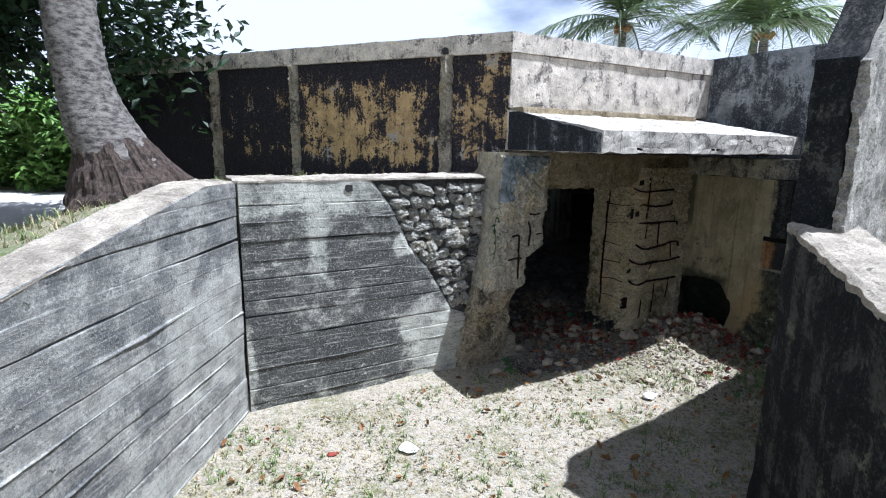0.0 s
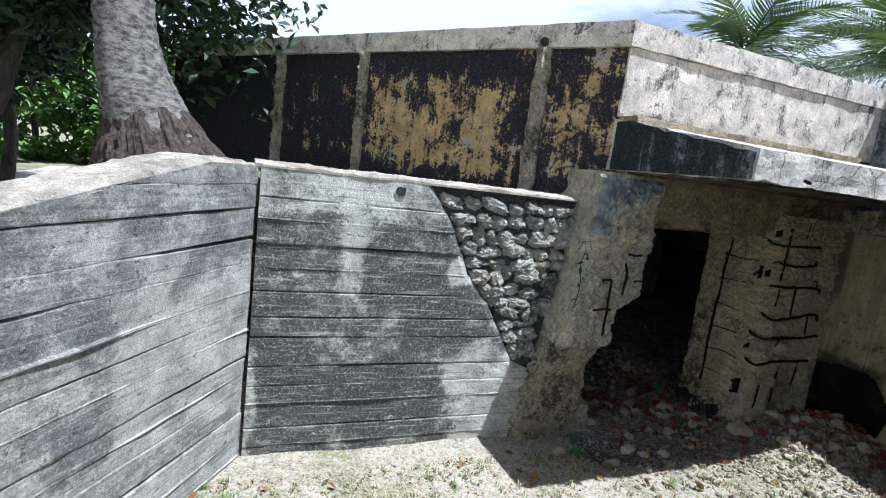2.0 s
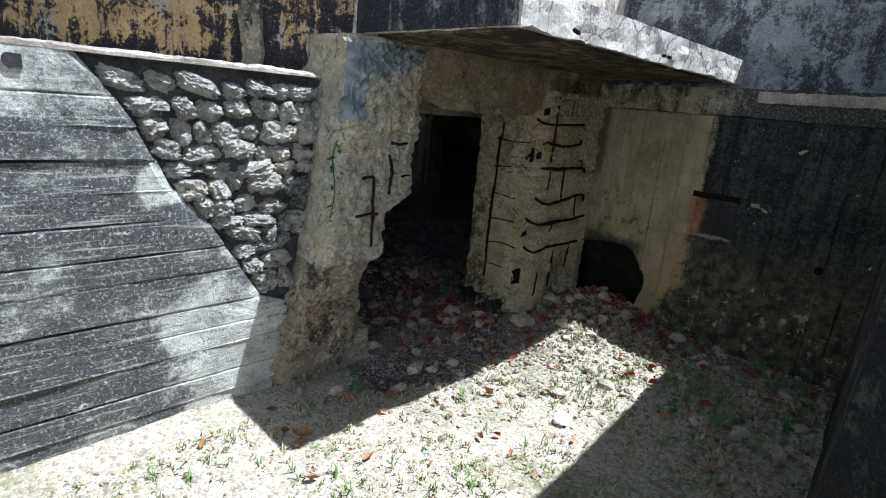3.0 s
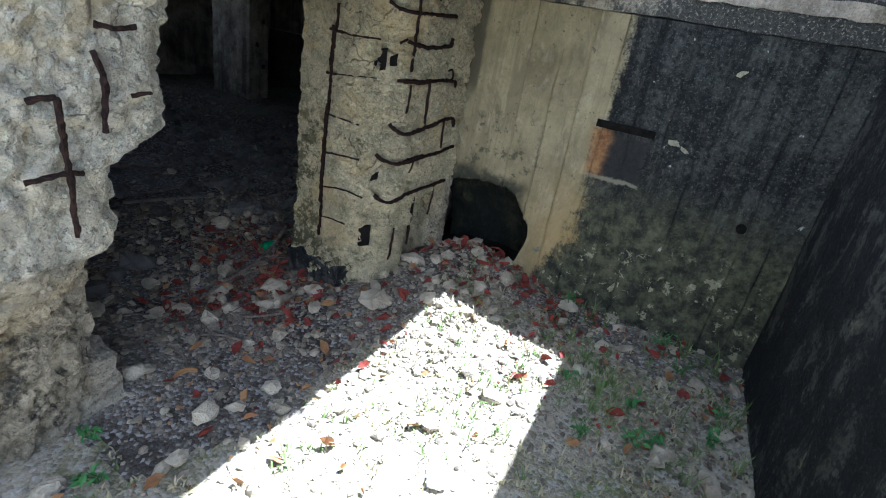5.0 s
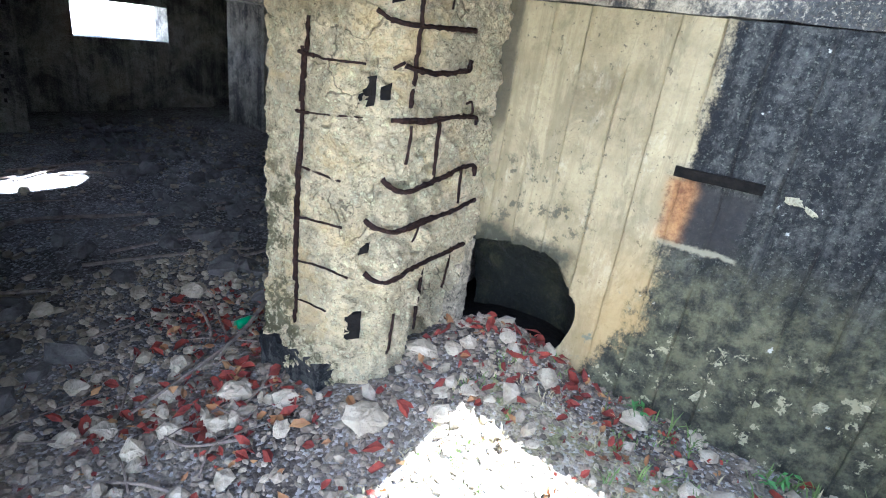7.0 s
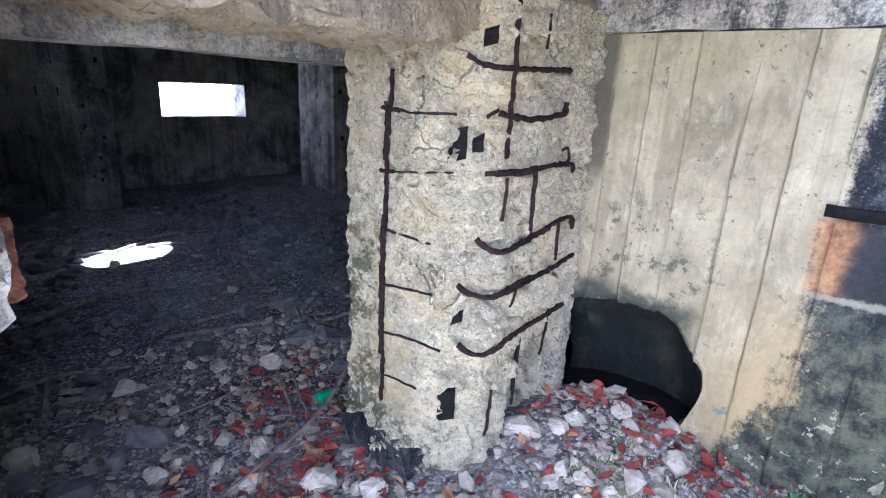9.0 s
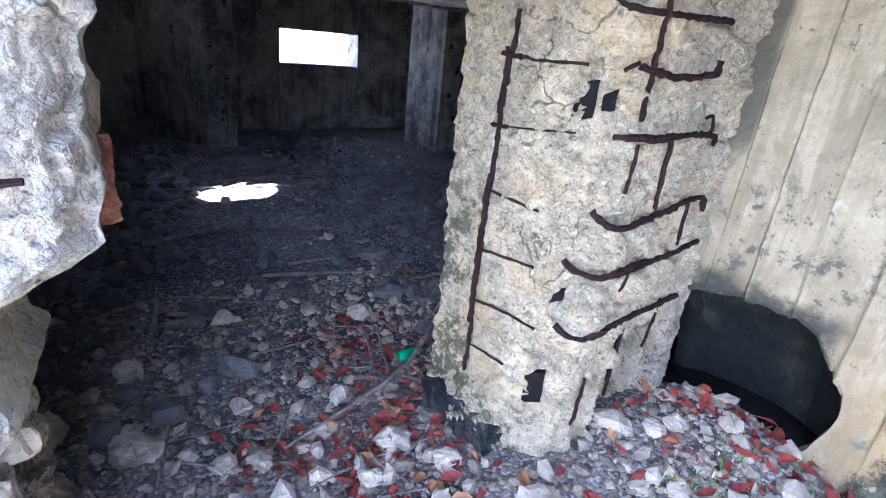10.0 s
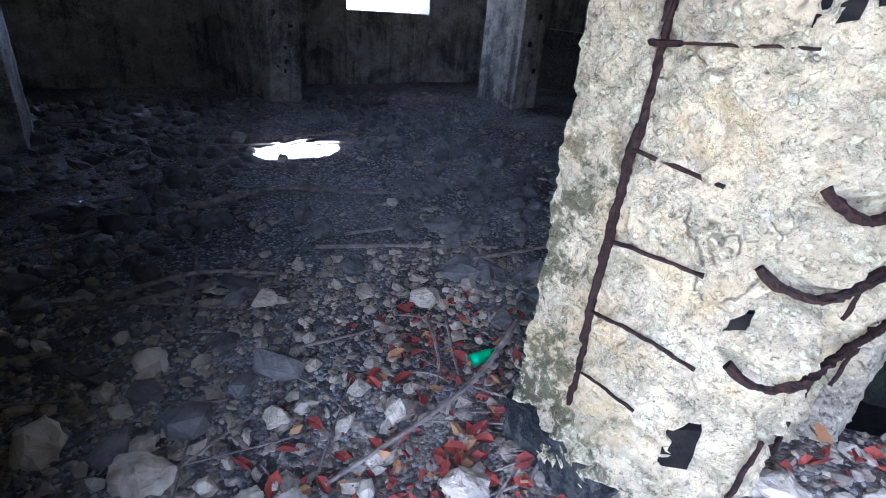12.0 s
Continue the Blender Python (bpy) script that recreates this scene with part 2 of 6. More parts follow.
M["greyrender"] = concrete("grey_blue_render", (0.26, 0.268, 0.265), (0.035, 0.037, 0.041), 0.50, streak=(6, 6, 1.2), blotch=2.4, edge=0.03)
M["canopy"] = concrete("cracked_pale_slab", (0.60, 0.55, 0.46), (0.12, 0.108, 0.095), 0.34, streak=(7, 7, 1.4), blotch=3.2, edge=0.04, cracks=2.6)
# Near black for the canopy's unlit left side, with pale streaks
M["dusky"] = concrete("shade_black_render", (0.24, 0.25, 0.25), (0.015, 0.016, 0.019), 0.70, streak=(11, 11, 0.6), blotch=2.0, edge=0.05, grit=0.2)
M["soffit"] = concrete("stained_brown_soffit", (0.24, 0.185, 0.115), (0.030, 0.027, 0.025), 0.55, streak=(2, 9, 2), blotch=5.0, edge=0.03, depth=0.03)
# Mossy, and darkened further for the south walls' shaded faces
M["mossy"] = concrete("shade_dark_mossy_concrete", (0.085, 0.083, 0.070), (0.008, 0.009, 0.010), 0.60, streak=(9, 9, 0.7), spots=(0.19, 0.185, 0.125), spot_cover=0.60, blotch=3.4, edge=0.035, grit=0.3, depth=0.03)
M["ledge"] = concrete("stained_beige_render", (0.38, 0.34, 0.25), (0.035, 0.036, 0.034), 0.42, streak=(8, 8, 1.2), blotch=2.6, edge=0.05, stains=((0.13, 1, -3.3, -1.55, 0.2, 2, 3, 0.1),))
# Moss, painted almost black for the shade inside the broken hole
M["recess"] = concrete("shade_dark_mossy_recess", (0.040, 0.040, 0.018), (0.004, 0.005, 0.004), 0.74, streak=(9, 9, 0.8), blotch=4.0, edge=0.08, grit=0.3)
M["room"] = concrete("sooty_room_concrete", (0.34, 0.315, 0.25), (0.05, 0.05, 0.05), 0.46, blotch=1.6)
M["agg"] = aggregate("broken_beige_concrete", (0.68, 0.575, 0.35), (0.08, 0.075, 0.04), (0.62, 0.55, 0.39), 30, 0.73, ((1, 0.17, 0.6, 0.03, 0.1, 1.40, 0.25, 0.08), (0, 1.6, 1.92, 0.04, 0.0, 0.40, 0.08, 0.12)))
M["jambfoot"] = aggregate("dark_crumbling_masonry", (0.56, 0.48, 0.33), (0.035, 0.033, 0.028), (0.30, 0.26, 0.18), 26, 0.52)
M["jamb"] = aggregate("broken_pale_concrete", (0.68, 0.605, 0.44), (0.12, 0.11, 0.08), (0.55, 0.51, 0.42), 26, 0.62)
M["rib"] = aggregate("broken_rib_concrete", (0.56, 0.49, 0.36), (0.05, 0.05, 0.042), (0.44, 0.41, 0.34), 24, 0.55)
M["lintel"] = aggregate("broken_brown_concrete", (0.46, 0.375, 0.235), (0.05, 0.044, 0.035), (0.46, 0.38, 0.25), 28, 0.58)
M["coral"] = aggregate("grey_coral_stone", (0.54, 0.515, 0.435), (0.04, 0.04, 0.038), (0.56, 0.50, 0.37), 22, 0.555)
M["mortar"] = aggregate("dark_mortar", (0.13, 0.125, 0.112), (0.04, 0.04, 0.04), (0.22, 0.21, 0.19), 40)


def w_material():
    """The side wall: bare yellowish cast concrete, and black mould from a ragged upright border on."""
    n = Nodes("half_mouldy_board_marked_concrete")
    y, z = n.axis(1), n.axis(2)
    wob = n.math("MULTIPLY", n.math("SUBTRACT", n.noise(2.2, 6, 0.65, stretch=(1, 1.6, 0.8)), 0.5), 0.55)
    lower = n.math("MULTIPLY", n.ramp(z, 0.75, 0.1), 0.30)
    edge = n.math("ADD", n.math("ADD", y, wob), n.math("MULTIPLY", lower, -1.0))
    f = n.ramp(n.math("ADD", edge, n.math("ADD", n.math("MULTIPLY", n.math("SUBTRACT", n.noise(11, 8, 0.8), 0.5), 0.34), n.math("MULTIPLY", n.math("SUBTRACT", n.noise(70, 5, 0.8), 0.5), 0.20))), -1.35, -1.46)
    tone = n.math("ADD", n.math("MULTIPLY", n.noise(1.0, 7, 0.65, stretch=(5, 5, 0.8), warp=0.2), 0.35), n.math("MULTIPLY", n.noise(3.0, 8, 0.72), 0.65))
    bare = n.mix(n.ramp(tone, 0.25, 0.75), (0.155, 0.125, 0.064), (0.375, 0.32, 0.19))
    bare = n.mix(n.math("MULTIPLY", n.ramp(n.noise(70, 6, 0.8), 0.5, 0.68), 0.35), bare, (0.16, 0.145, 0.11))
    bare = n.mix(n.math("MULTIPLY", n.ramp(n.noise(9, 9, 0.76, warp=0.4), 0.52, 0.64), 0.5), bare, (0.15, 0.125, 0.07))
    bare = n.mix(n.math("MULTIPLY", n.ramp(n.noise(6.5, 9, 0.74, stretch=(1, 1, 0.6)), 0.55, 0.66), 0.5), bare, (0.40, 0.36, 0.25))
    bare = n.mix(n.math("MULTIPLY", n.ramp(n.noise(27, 5, 0.7), 0.62, 0.66), 0.8), bare, (0.07, 0.06, 0.04))
    bare = n.mix(n.math("MULTIPLY", n.ramp(n.noise(2.6, 9, 0.78, stretch=(1, 1.8, 0.7), warp=0.6), 0.50, 0.60), 0.45), bare, (0.12, 0.10, 0.058))
    bare = n.mix(n.math("MULTIPLY", n.ramp(n.noise(1.0, 7, 0.7, stretch=(12, 12, 0.5)), 0.54, 0.62), 0.5), bare, (0.19, 0.155, 0.085))
    drip = n.math("ABSOLUTE", n.math("SUBTRACT", n.noise(1.0, 5, 0.6, stretch=(3.0, 3.0, 0.10), warp=0.05), 0.5))
    bare = n.mix(n.math("MULTIPLY", n.math("MULTIPLY", n.ramp(drip, 0.010, 0.003), n.ramp(n.noise(2.0, 5, 0.7), 0.45, 0.6)), 0.08), bare, (0.085, 0.075, 0.05))
    bare = n.mix(n.math("MULTIPLY", n.patch(1, -0.94, -0.2, 0.06, 0.5, 0.98, 0.06, 0.45), 0.93), bare, (0.03, 0.032, 0.022))
    blot = n.math("MULTIPLY", n.ramp(n.noise(9.0, 7, 0.75), 0.54, 0.60), n.patch(1, -1.0, -0.3, 0.1, 0.9, 1.45, 0.1, 0.3))
    bare = n.mix(n.math("MULTIPLY", blot, 0.8), bare, (0.06, 0.06, 0.04))
    rust = n.math("MULTIPLY", n.ramp(n.math("ADD", z, n.math("MULTIPLY", n.noise(4, 5, 0.6), 0.5)), 1.55, 0.85), n.ramp(y, -0.85, -1.35))
    bare = n.mix(n.math("MULTIPLY", rust, 0.75), bare, (0.30, 0.21, 0.085))
    bare = n.mix(n.math("MULTIPLY", n.patch(1, -0.37, -0.2, 0.02, 1.55, 2.4, 0.1, 0.05), 0.8), bare, (0.05, 0.045, 0.03))
    spots = n.ramp(n.noise(5.5, 5, 0.65), 0.62, 0.7)
    bare = n.mix(n.math("MULTIPLY", spots, n.ramp(z, 1.5, 0.9)), bare, (0.14, 0.14, 0.10))
    run = n.noise(1.0, 6, 0.65, stretch=(9, 9, 0.7))
    black = n.mix(n.ramp(n.math("ADD", n.math("MULTIPLY", run, 0.25), n.math("ADD", n.math("MULTIPLY", n.noise(4, 7, 0.72), 0.3), n.math("MULTIPLY", n.noise(26, 8, 0.8), 0.45))), 0.44, 0.62), (0.008, 0.0085, 0.009), (0.066, 0.067, 0.058))
    black = n.mix(n.math("MULTIPLY", n.ramp(n.noise(58, 5, 0.75), 0.56, 0.62), 0.55), black, (0.12, 0.125, 0.10))
    black = n.mix(n.math("MULTIPLY", n.ramp(n.noise(1.0, 6, 0.7, stretch=(14, 14, 0.9)), 0.55, 0.63), 0.6), black, (0.007, 0.007, 0.008))
    low = n.ramp(z, 1.35, 0.85)
    black = n.mix(n.math("MULTIPLY", low, 0.75), black, n.mix(n.ramp(n.noise(9, 7, 0.75), 0.38, 0.64), (0.018, 0.019, 0.013), (0.115, 0.112, 0.062)))
    flake = n.math("MULTIPLY", n.ramp(n.math("ADD", n.math("MULTIPLY", n.noise(8.0, 6, 0.65), 0.65), n.math("MULTIPLY", n.noise(34, 5, 0.75), 0.35)), 0.572, 0.59), n.ramp(z, 1.0, 0.6))
    black = n.mix(n.math("MULTIPLY", flake, 0.85), black, (0.27, 0.255, 0.165))
    white = n.ramp(n.noise(13, 4, 0.6), 0.70, 0.74)
    black = n.mix(n.math("MULTIPLY", white, 0.7), black, (0.42, 0.42, 0.38))
    col = n.mix(f, bare, black)
    # Square recess given as colour: its shade near black, its lower edge pale
    col = n.mix(n.math("MULTIPLY", n.patch(1, -1.73, -1.46, 0.04, 1.205, 1.52, 0.03, 0.14), 0.85), col, n.mix(n.noise(30, 6, 0.75), (0.008, 0.008, 0.009), (0.034, 0.032, 0.029)))
    col = n.mix(n.math("MULTIPLY", n.patch(1, -1.74, -1.37, 0.012, 1.175, 1.200, 0.008, 0.13), 0.7), col, (0.24, 0.22, 0.15))
    col = n.mix(n.math("MULTIPLY", n.patch(1, -1.475, -1.345, 0.035, 1.20, 1.525, 0.03, 0.12), 0.8), col, n.mix(n.ramp(n.noise(13, 7, 0.75), 0.3, 0.7), (0.13, 0.055, 0.022), (0.36, 0.20, 0.075)))
    h = n.math("ADD", n.math("MULTIPLY", n.noise(60, 6, 0.75), 0.5), n.math("MULTIPLY", n.noise(8, 5, 0.6, stretch=(1, 3, 0.5)), 0.9))
    return n.done(col, 0.92, h, 0.010, 0.8)


M["side"] = w_material()


def simple(name, a, b, scale=12, rough=0.85, bump=40, depth=0.004, per=0.0, stretch=None, spec=0.3, metal=0.0):
    n = Nodes(name)
    f = n.noise(scale, 6, 0.65, stretch=stretch)
    col = n.mix(n.ramp(f, 0.3, 0.7), a, b)
    if per:
        col = n.mix(n.math("MULTIPLY", n.island, per), col, tuple(c * 0.35 for c in a))
        col = n.mix(n.math("MULTIPLY", n.rand, per), col, tuple(min(0.85, c * 1.3) for c in b))
    return n.done(col, rough, n.noise(bump, 5, 0.7, stretch=stretch), depth, 0.7, spec, metal)


M["steel"] = simple("rusted_steel", (0.008, 0.0065, 0.0065), (0.032, 0.017, 0.012), 55, 0.95, 150, 0.008, spec=0.08)
M["brick"] = simple("rusty_red_brick", (0.045, 0.018, 0.011), (0.21, 0.085, 0.040), 42, 0.95, 70, 0.02)
# Near black that stands for the shade inside holes, slots and pockets
M["hollow"] = simple("hollow_shade_black", (0.005, 0.005, 0.005), (0.014, 0.012, 0.010), 20, 1.0, 60, 0.01, spec=0.05)
M["rock"] = simple("pale_broken_concrete", (0.19, 0.157, 0.108), (0.51, 0.44, 0.315), 7, 0.95, 50, 0.02, 0.35)
M["debris"] = simple("dark_rubble", (0.045, 0.042, 0.038), (0.17, 0.16, 0.14), 9, 0.95, 50, 0.02, 0.4)
M["pebble"] = simple("grey_gravel", (0.10, 0.081, 0.056), (0.37, 0.31, 0.22), 20, 0.92, 80, 0.004, 0.85)
M["redleaf"] = simple("fallen_red_leaf", (0.085, 0.014, 0.012), (0.26, 0.050, 0.028), 14, 0.8, 90, 0.002, 0.5)
M["dryleaf"] = simple("fallen_tan_leaf", (0.17, 0.065, 0.025), (0.33, 0.19, 0.075), 9, 0.7, 90, 0.002, 0.5)
M["twig"] = simple("grey_brown_twig", (0.09, 0.07, 0.055), (0.22, 0.18, 0.14), 20, 0.9, 60, 0.004)
M["grass"] = simple("low_grass", (0.05, 0.09, 0.02), (0.16, 0.22, 0.06), 6, 0.7, 60, 0.001, 0.5)
M["straw"] = simple("dry_straw", (0.30, 0.26, 0.13), (0.46, 0.40, 0.24), 6, 0.8, 60, 0.001, 0.5)
M["leaf"] = simple("dark_glossy_leaf", (0.009, 0.022, 0.007), (0.028, 0.058, 0.016), 4, 0.5, 30, 0.002, 0.5, spec=0.5)
M["bush"] = simple("bright_bush_leaf", (0.07, 0.14, 0.025), (0.15, 0.26, 0.05), 3, 0.6, 30, 0.002, 0.5)
M["frond"] = simple("coconut_leaflet", (0.06, 0.11, 0.03), (0.16, 0.22, 0.07), 2, 0.45, 30, 0.001, 0.5, spec=0.5)
M["bark"] = simple("dark_tree_bark", (0.05, 0.042, 0.035), (0.13, 0.11, 0.09), 8, 0.9, 25, 0.02, stretch=(3, 3, 0.7))
M["palmbark"] = simple("ringed_grey_palm_bark", (0.035, 0.029, 0.026), (0.30, 0.27, 0.235), 5.5, 0.9, 22, 0.05, stretch=(2.0, 2.0, 4.6))
M["roots"] = simple("matted_brown_roots", (0.020, 0.015, 0.012), (0.11, 0.080, 0.062), 12, 0.95, 30, 0.04, stretch=(3, 3, 1.0))
M["plaster"] = simple("blue_grey_plaster", (0.085, 0.10, 0.10), (0.24, 0.255, 0.245), 7, 0.85, 40, 0.006)
# Dark colour for the shade inside knocked holes and pock marks
M["void"] = simple("void_shade_dark", (0.02, 0.019, 0.018), (0.04, 0.038, 0.034), 8, 1.0, 30, 0.01)
M["vine"] = simple("dark_creeper_leaf", (0.015, 0.05, 0.012), (0.04, 0.10, 0.025), 6, 0.6, 40, 0.002)
M["weed"] = simple("fresh_weed_leaf", (0.03, 0.10, 0.02), (0.08, 0.20, 0.05), 9, 0.6, 40, 0.002)
M["bottle"] = simple("green_plastic", (0.0, 0.22, 0.07), (0.01, 0.32, 0.12), 5, 0.3, 20, 0.002, spec=0.5)
M["paper"] = simple("white_litter", (0.66, 0.66, 0.64), (0.80, 0.80, 0.78), 10, 0.7, 50, 0.004)
M["post"] = simple("dark_painted_post", (0.03, 0.035, 0.04), (0.06, 0.06, 0.065), 8, 0.7, 40, 0.003)


def ground_material(name, a, b, c, cover, grit):
    n = Nodes(name)
    f = n.ramp(n.math("ADD", n.math("MULTIPLY", n.noise(1.1, 6, 0.65), 0.6), n.math("MULTIPLY", n.noise(14, 5, 0.7), 0.4)), cover - 0.09, cover + 0.09)
    col = n.mix(n.noise(24, 6, 0.7), a, b)
    col = n.mix(f, col, c)
    cell = n.voronoi(55, "F1", "Color")
    sep = n.t.nodes.new("ShaderNodeSeparateColor")
    n.t.links.new(cell, sep.inputs[0])
    col = n.mix(n.math("MULTIPLY", n.ramp(sep.outputs[0], 0.55, 0.95), grit), col, (0.42, 0.40, 0.36))
    col = n.mix(n.math("MULTIPLY", n.ramp(sep.outputs[1], 0.6, 0.95), grit), col, (0.07, 0.06, 0.05))
    h = n.math("ADD", n.noise(30, 6, 0.75), n.math("MULTIPLY", n.voronoi(55), -0.7))
    return n.done(col, 0.96, h, 0.02, 0.8)


M["heap"] = ground_material("grey_brown_rubble_litter", (0.10, 0.083, 0.062), (0.31, 0.27, 0.205), (0.05, 0.04, 0.031), 0.53, 0.6)
M["pit"] = ground_material("dry_littered_soil", (0.25, 0.205, 0.14), (0.50, 0.435, 0.32), (0.16, 0.155, 0.065), 0.54, 0.5)
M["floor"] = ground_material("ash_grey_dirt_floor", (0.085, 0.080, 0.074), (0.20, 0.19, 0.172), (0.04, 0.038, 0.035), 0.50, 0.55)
M["sand"] = ground_material("white_sand", (0.52, 0.49, 0.44), (0.66, 0.63, 0.58), (0.20, 0.20, 0.09), 0.66, 0.2)
M["turf"] = ground_material("thin_dry_turf", (0.26, 0.22, 0.14), (0.36, 0.31, 0.20), (0.12, 0.15, 0.05), 0.50, 0.3)


# ---- mesh helpers ----
def thing(name, label, category, group="", at=(0, 0, 0)):
    ob = new(name)
    ob.location = at
    ob.empty_display_size = 0.2
    return tagged(ob, label, category, group)


def mesh_of(bm, material, smooth=False, name="mesh"):
    me = bpy.data.meshes.new(name)
    bm.to_mesh(me)
    bm.free()
    for m in material if isinstance(material, (list, tuple)) else [material]:
        me.materials.append(m)
    if smooth:
        me.polygons.foreach_set("use_smooth", [True] * len(me.polygons))
    return me


def part(name, bm, material, parent=None, label="", smooth=False):
    ob = new(name, mesh_of(bm, material, smooth, name) if isinstance(bm, bmesh.types.BMesh) else bm)
    ob.parent = parent
    if label:
        ob["label"] = label
    return ob


def structure(name, bm, material, label="", smooth=False):
    return tagged(part(name, bm, material, None, "", smooth), label, "", "", "structure")


def fbm(p, s, octaves=3):
    a, t = 1.0, 0.0
    for _ in range(octaves):
        t += a * noise.noise(p * s)
        s, a = s * 2.1, a * 0.5
    return t


def block(f, nu, nv, nw):
    """A closed box of nu x nv x nw cells whose surface is bent by f(u, v, w), each from 0 to 1."""
    bm, at = bmesh.new(), {}

    def v(i, j, k):
        if (i, j, k) not in at:
            at[i, j, k] = bm.verts.new(f(i / nu, j / nv, k / nw))
        return at[i, j, k]

    for i in range(nu):
        for j in range(nv):
            bm.faces.new((v(i, j, 0), v(i, j + 1, 0), v(i + 1, j + 1, 0), v(i + 1, j, 0)))
            bm.faces.new((v(i, j, nw), v(i + 1, j, nw), v(i + 1, j + 1, nw), v(i, j + 1, nw)))
    for i in range(nu):
        for k in range(nw):
            bm.faces.new((v(i, 0, k), v(i + 1, 0, k), v(i + 1, 0, k + 1), v(i, 0, k + 1)))
            bm.faces.new((v(i, nv, k), v(i, nv, k + 1), v(i + 1, nv, k + 1), v(i + 1, nv, k)))
    for j in range(nv):
        for k in range(nw):
            bm.faces.new((v(0, j, k), v(0, j, k + 1), v(0, j + 1, k + 1), v(0, j + 1, k)))
            bm.faces.new((v(nu, j, k), v(nu, j + 1, k), v(nu, j + 1, k + 1), v(nu, j, k + 1)))
    bmesh.ops.recalc_face_normals(bm, faces=bm.faces)
    return bm


def rough_box(lo, hi, cell=0.12, amp=0.012, scale=5.0, seed=0.0):
    """A box with worn, uneven faces and edges."""
    lo, hi = Vector(lo), Vector(hi)
    d = hi - lo
    shift = Vector((seed * 7.3, seed * 3.1, seed * 5.7))

    def f(u, v, w):
        p = Vector((lo.x + d.x * u, lo.y + d.y * v, lo.z + d.z * w))
        return p + noise.noise_vector(p * scale + shift) * amp + noise.noise_vector(p * scale * 3.3 + shift) * amp * 0.5

    return block(f, max(1, round(d.x / cell)), max(1, round(d.y / cell)), max(1, round(d.z / cell)))



def step(a, b, x):
    t = min(1, max(0, (x - a) / (b - a)))
    return t * t * (3 - 2 * t)


def lumps(p, size, depth):
    """Cracks between broken lumps."""
    d = noise.voronoi(p / size + noise.noise_vector(p * 4) * 0.35)[0]
    return depth * step(0.16, 0.0, d[1] - d[0])


def lerp_table(rows, x):
    """Straight lines between (x, y) rows."""
    if x <= rows[0][0]:
        return rows[0][1]
    for (a, p), (b, q) in zip(rows, rows[1:]):
        if x <= b:
            return p + (q - p) * (x - a) / (b - a)
    return rows[-1][1]


def tube(points, radius, sides=6, taper=1.0, wob=0.0):
    """A bent round rod through points."""
    bm, rings = bmesh.new(), []
    pts = [Vector(p) for p in points]
    for i, p in enumerate(pts):
        d = (pts[min(i + 1, len(pts) - 1)] - pts[max(i - 1, 0)]).normalized()
        a = d.cross(Vector((0.31, 0.87, 0.39))).normalized()
        b = d.cross(a)
        r = radius * (1 + (taper - 1) * i / max(1, len(pts) - 1))
        ring = []
        for k in range(sides):
            t = 2 * math.pi * k / sides
            rr = r * (1 + wob * noise.noise(p * 40 + Vector((k * 1.7, 0, 0))))
            ring.append(bm.verts.new(p + (a * math.cos(t) + b * math.sin(t)) * rr))
        rings.append(ring)
    for r0, r1 in zip(rings, rings[1:]):
        for k in range(sides):
            bm.faces.new((r0[k], r0[(k + 1) % sides], r1[(k + 1) % sides], r1[k]))
    bm.faces.new(rings[0][::-1])
    bm.faces.new(rings[-1])
    return bm


def smoothed(points, n=5):
    """More points on a soft curve through points (Catmull-Rom)."""
    p = [Vector(q) for q in points]
    out = []
    for i in range(len(p) - 1):
        a, b, c, d = p[max(i - 1, 0)], p[i], p[i + 1], p[min(i + 2, len(p) - 1)]
        for k in range(n):
            t = k / n
            out.append(0.5 * ((2 * b) + (c - a) * t + (2 * a - 5 * b + 4 * c - d) * t * t + (3 * b - a - 3 * c + d) * t ** 3))
    return out + [p[-1]]


def rock_mesh(seed, material, sub=2, squash=0.7, rugged=0.35):
    """A broken lump: the hull of scattered points, its faces roughened."""
    r = random.Random(seed * 13 + 5)
    bm = bmesh.new()
    for _ in range(15 + 4 * sub):
        d = Vector((r.gauss(0, 1), r.gauss(0, 1), r.gauss(0, 1))).normalized()
        bm.verts.new(d * 0.5 * r.uniform(1 - rugged * 0.6, 1.0))
    out = bmesh.ops.convex_hull(bm, input=bm.verts)
    bmesh.ops.delete(bm, geom=list({g for g in out["geom_interior"] + out["geom_unused"] if isinstance(g, bmesh.types.BMVert)}), context="VERTS")
    if sub > 1:
        bmesh.ops.subdivide_edges(bm, edges=bm.edges, cuts=1 if sub == 2 else 2, use_grid_fill=True)
    s = Vector((seed * 3.7, seed * 1.9, seed * 2.3))
    for v in bm.verts:
        v.co *= 1 + rugged * 0.35 * noise.noise(v.co * 5 + s) + rugged * 0.40 * noise.noise(v.co * 12 + s)
        v.co.z *= squash
    return mesh_of(bm, material, False, "rock")


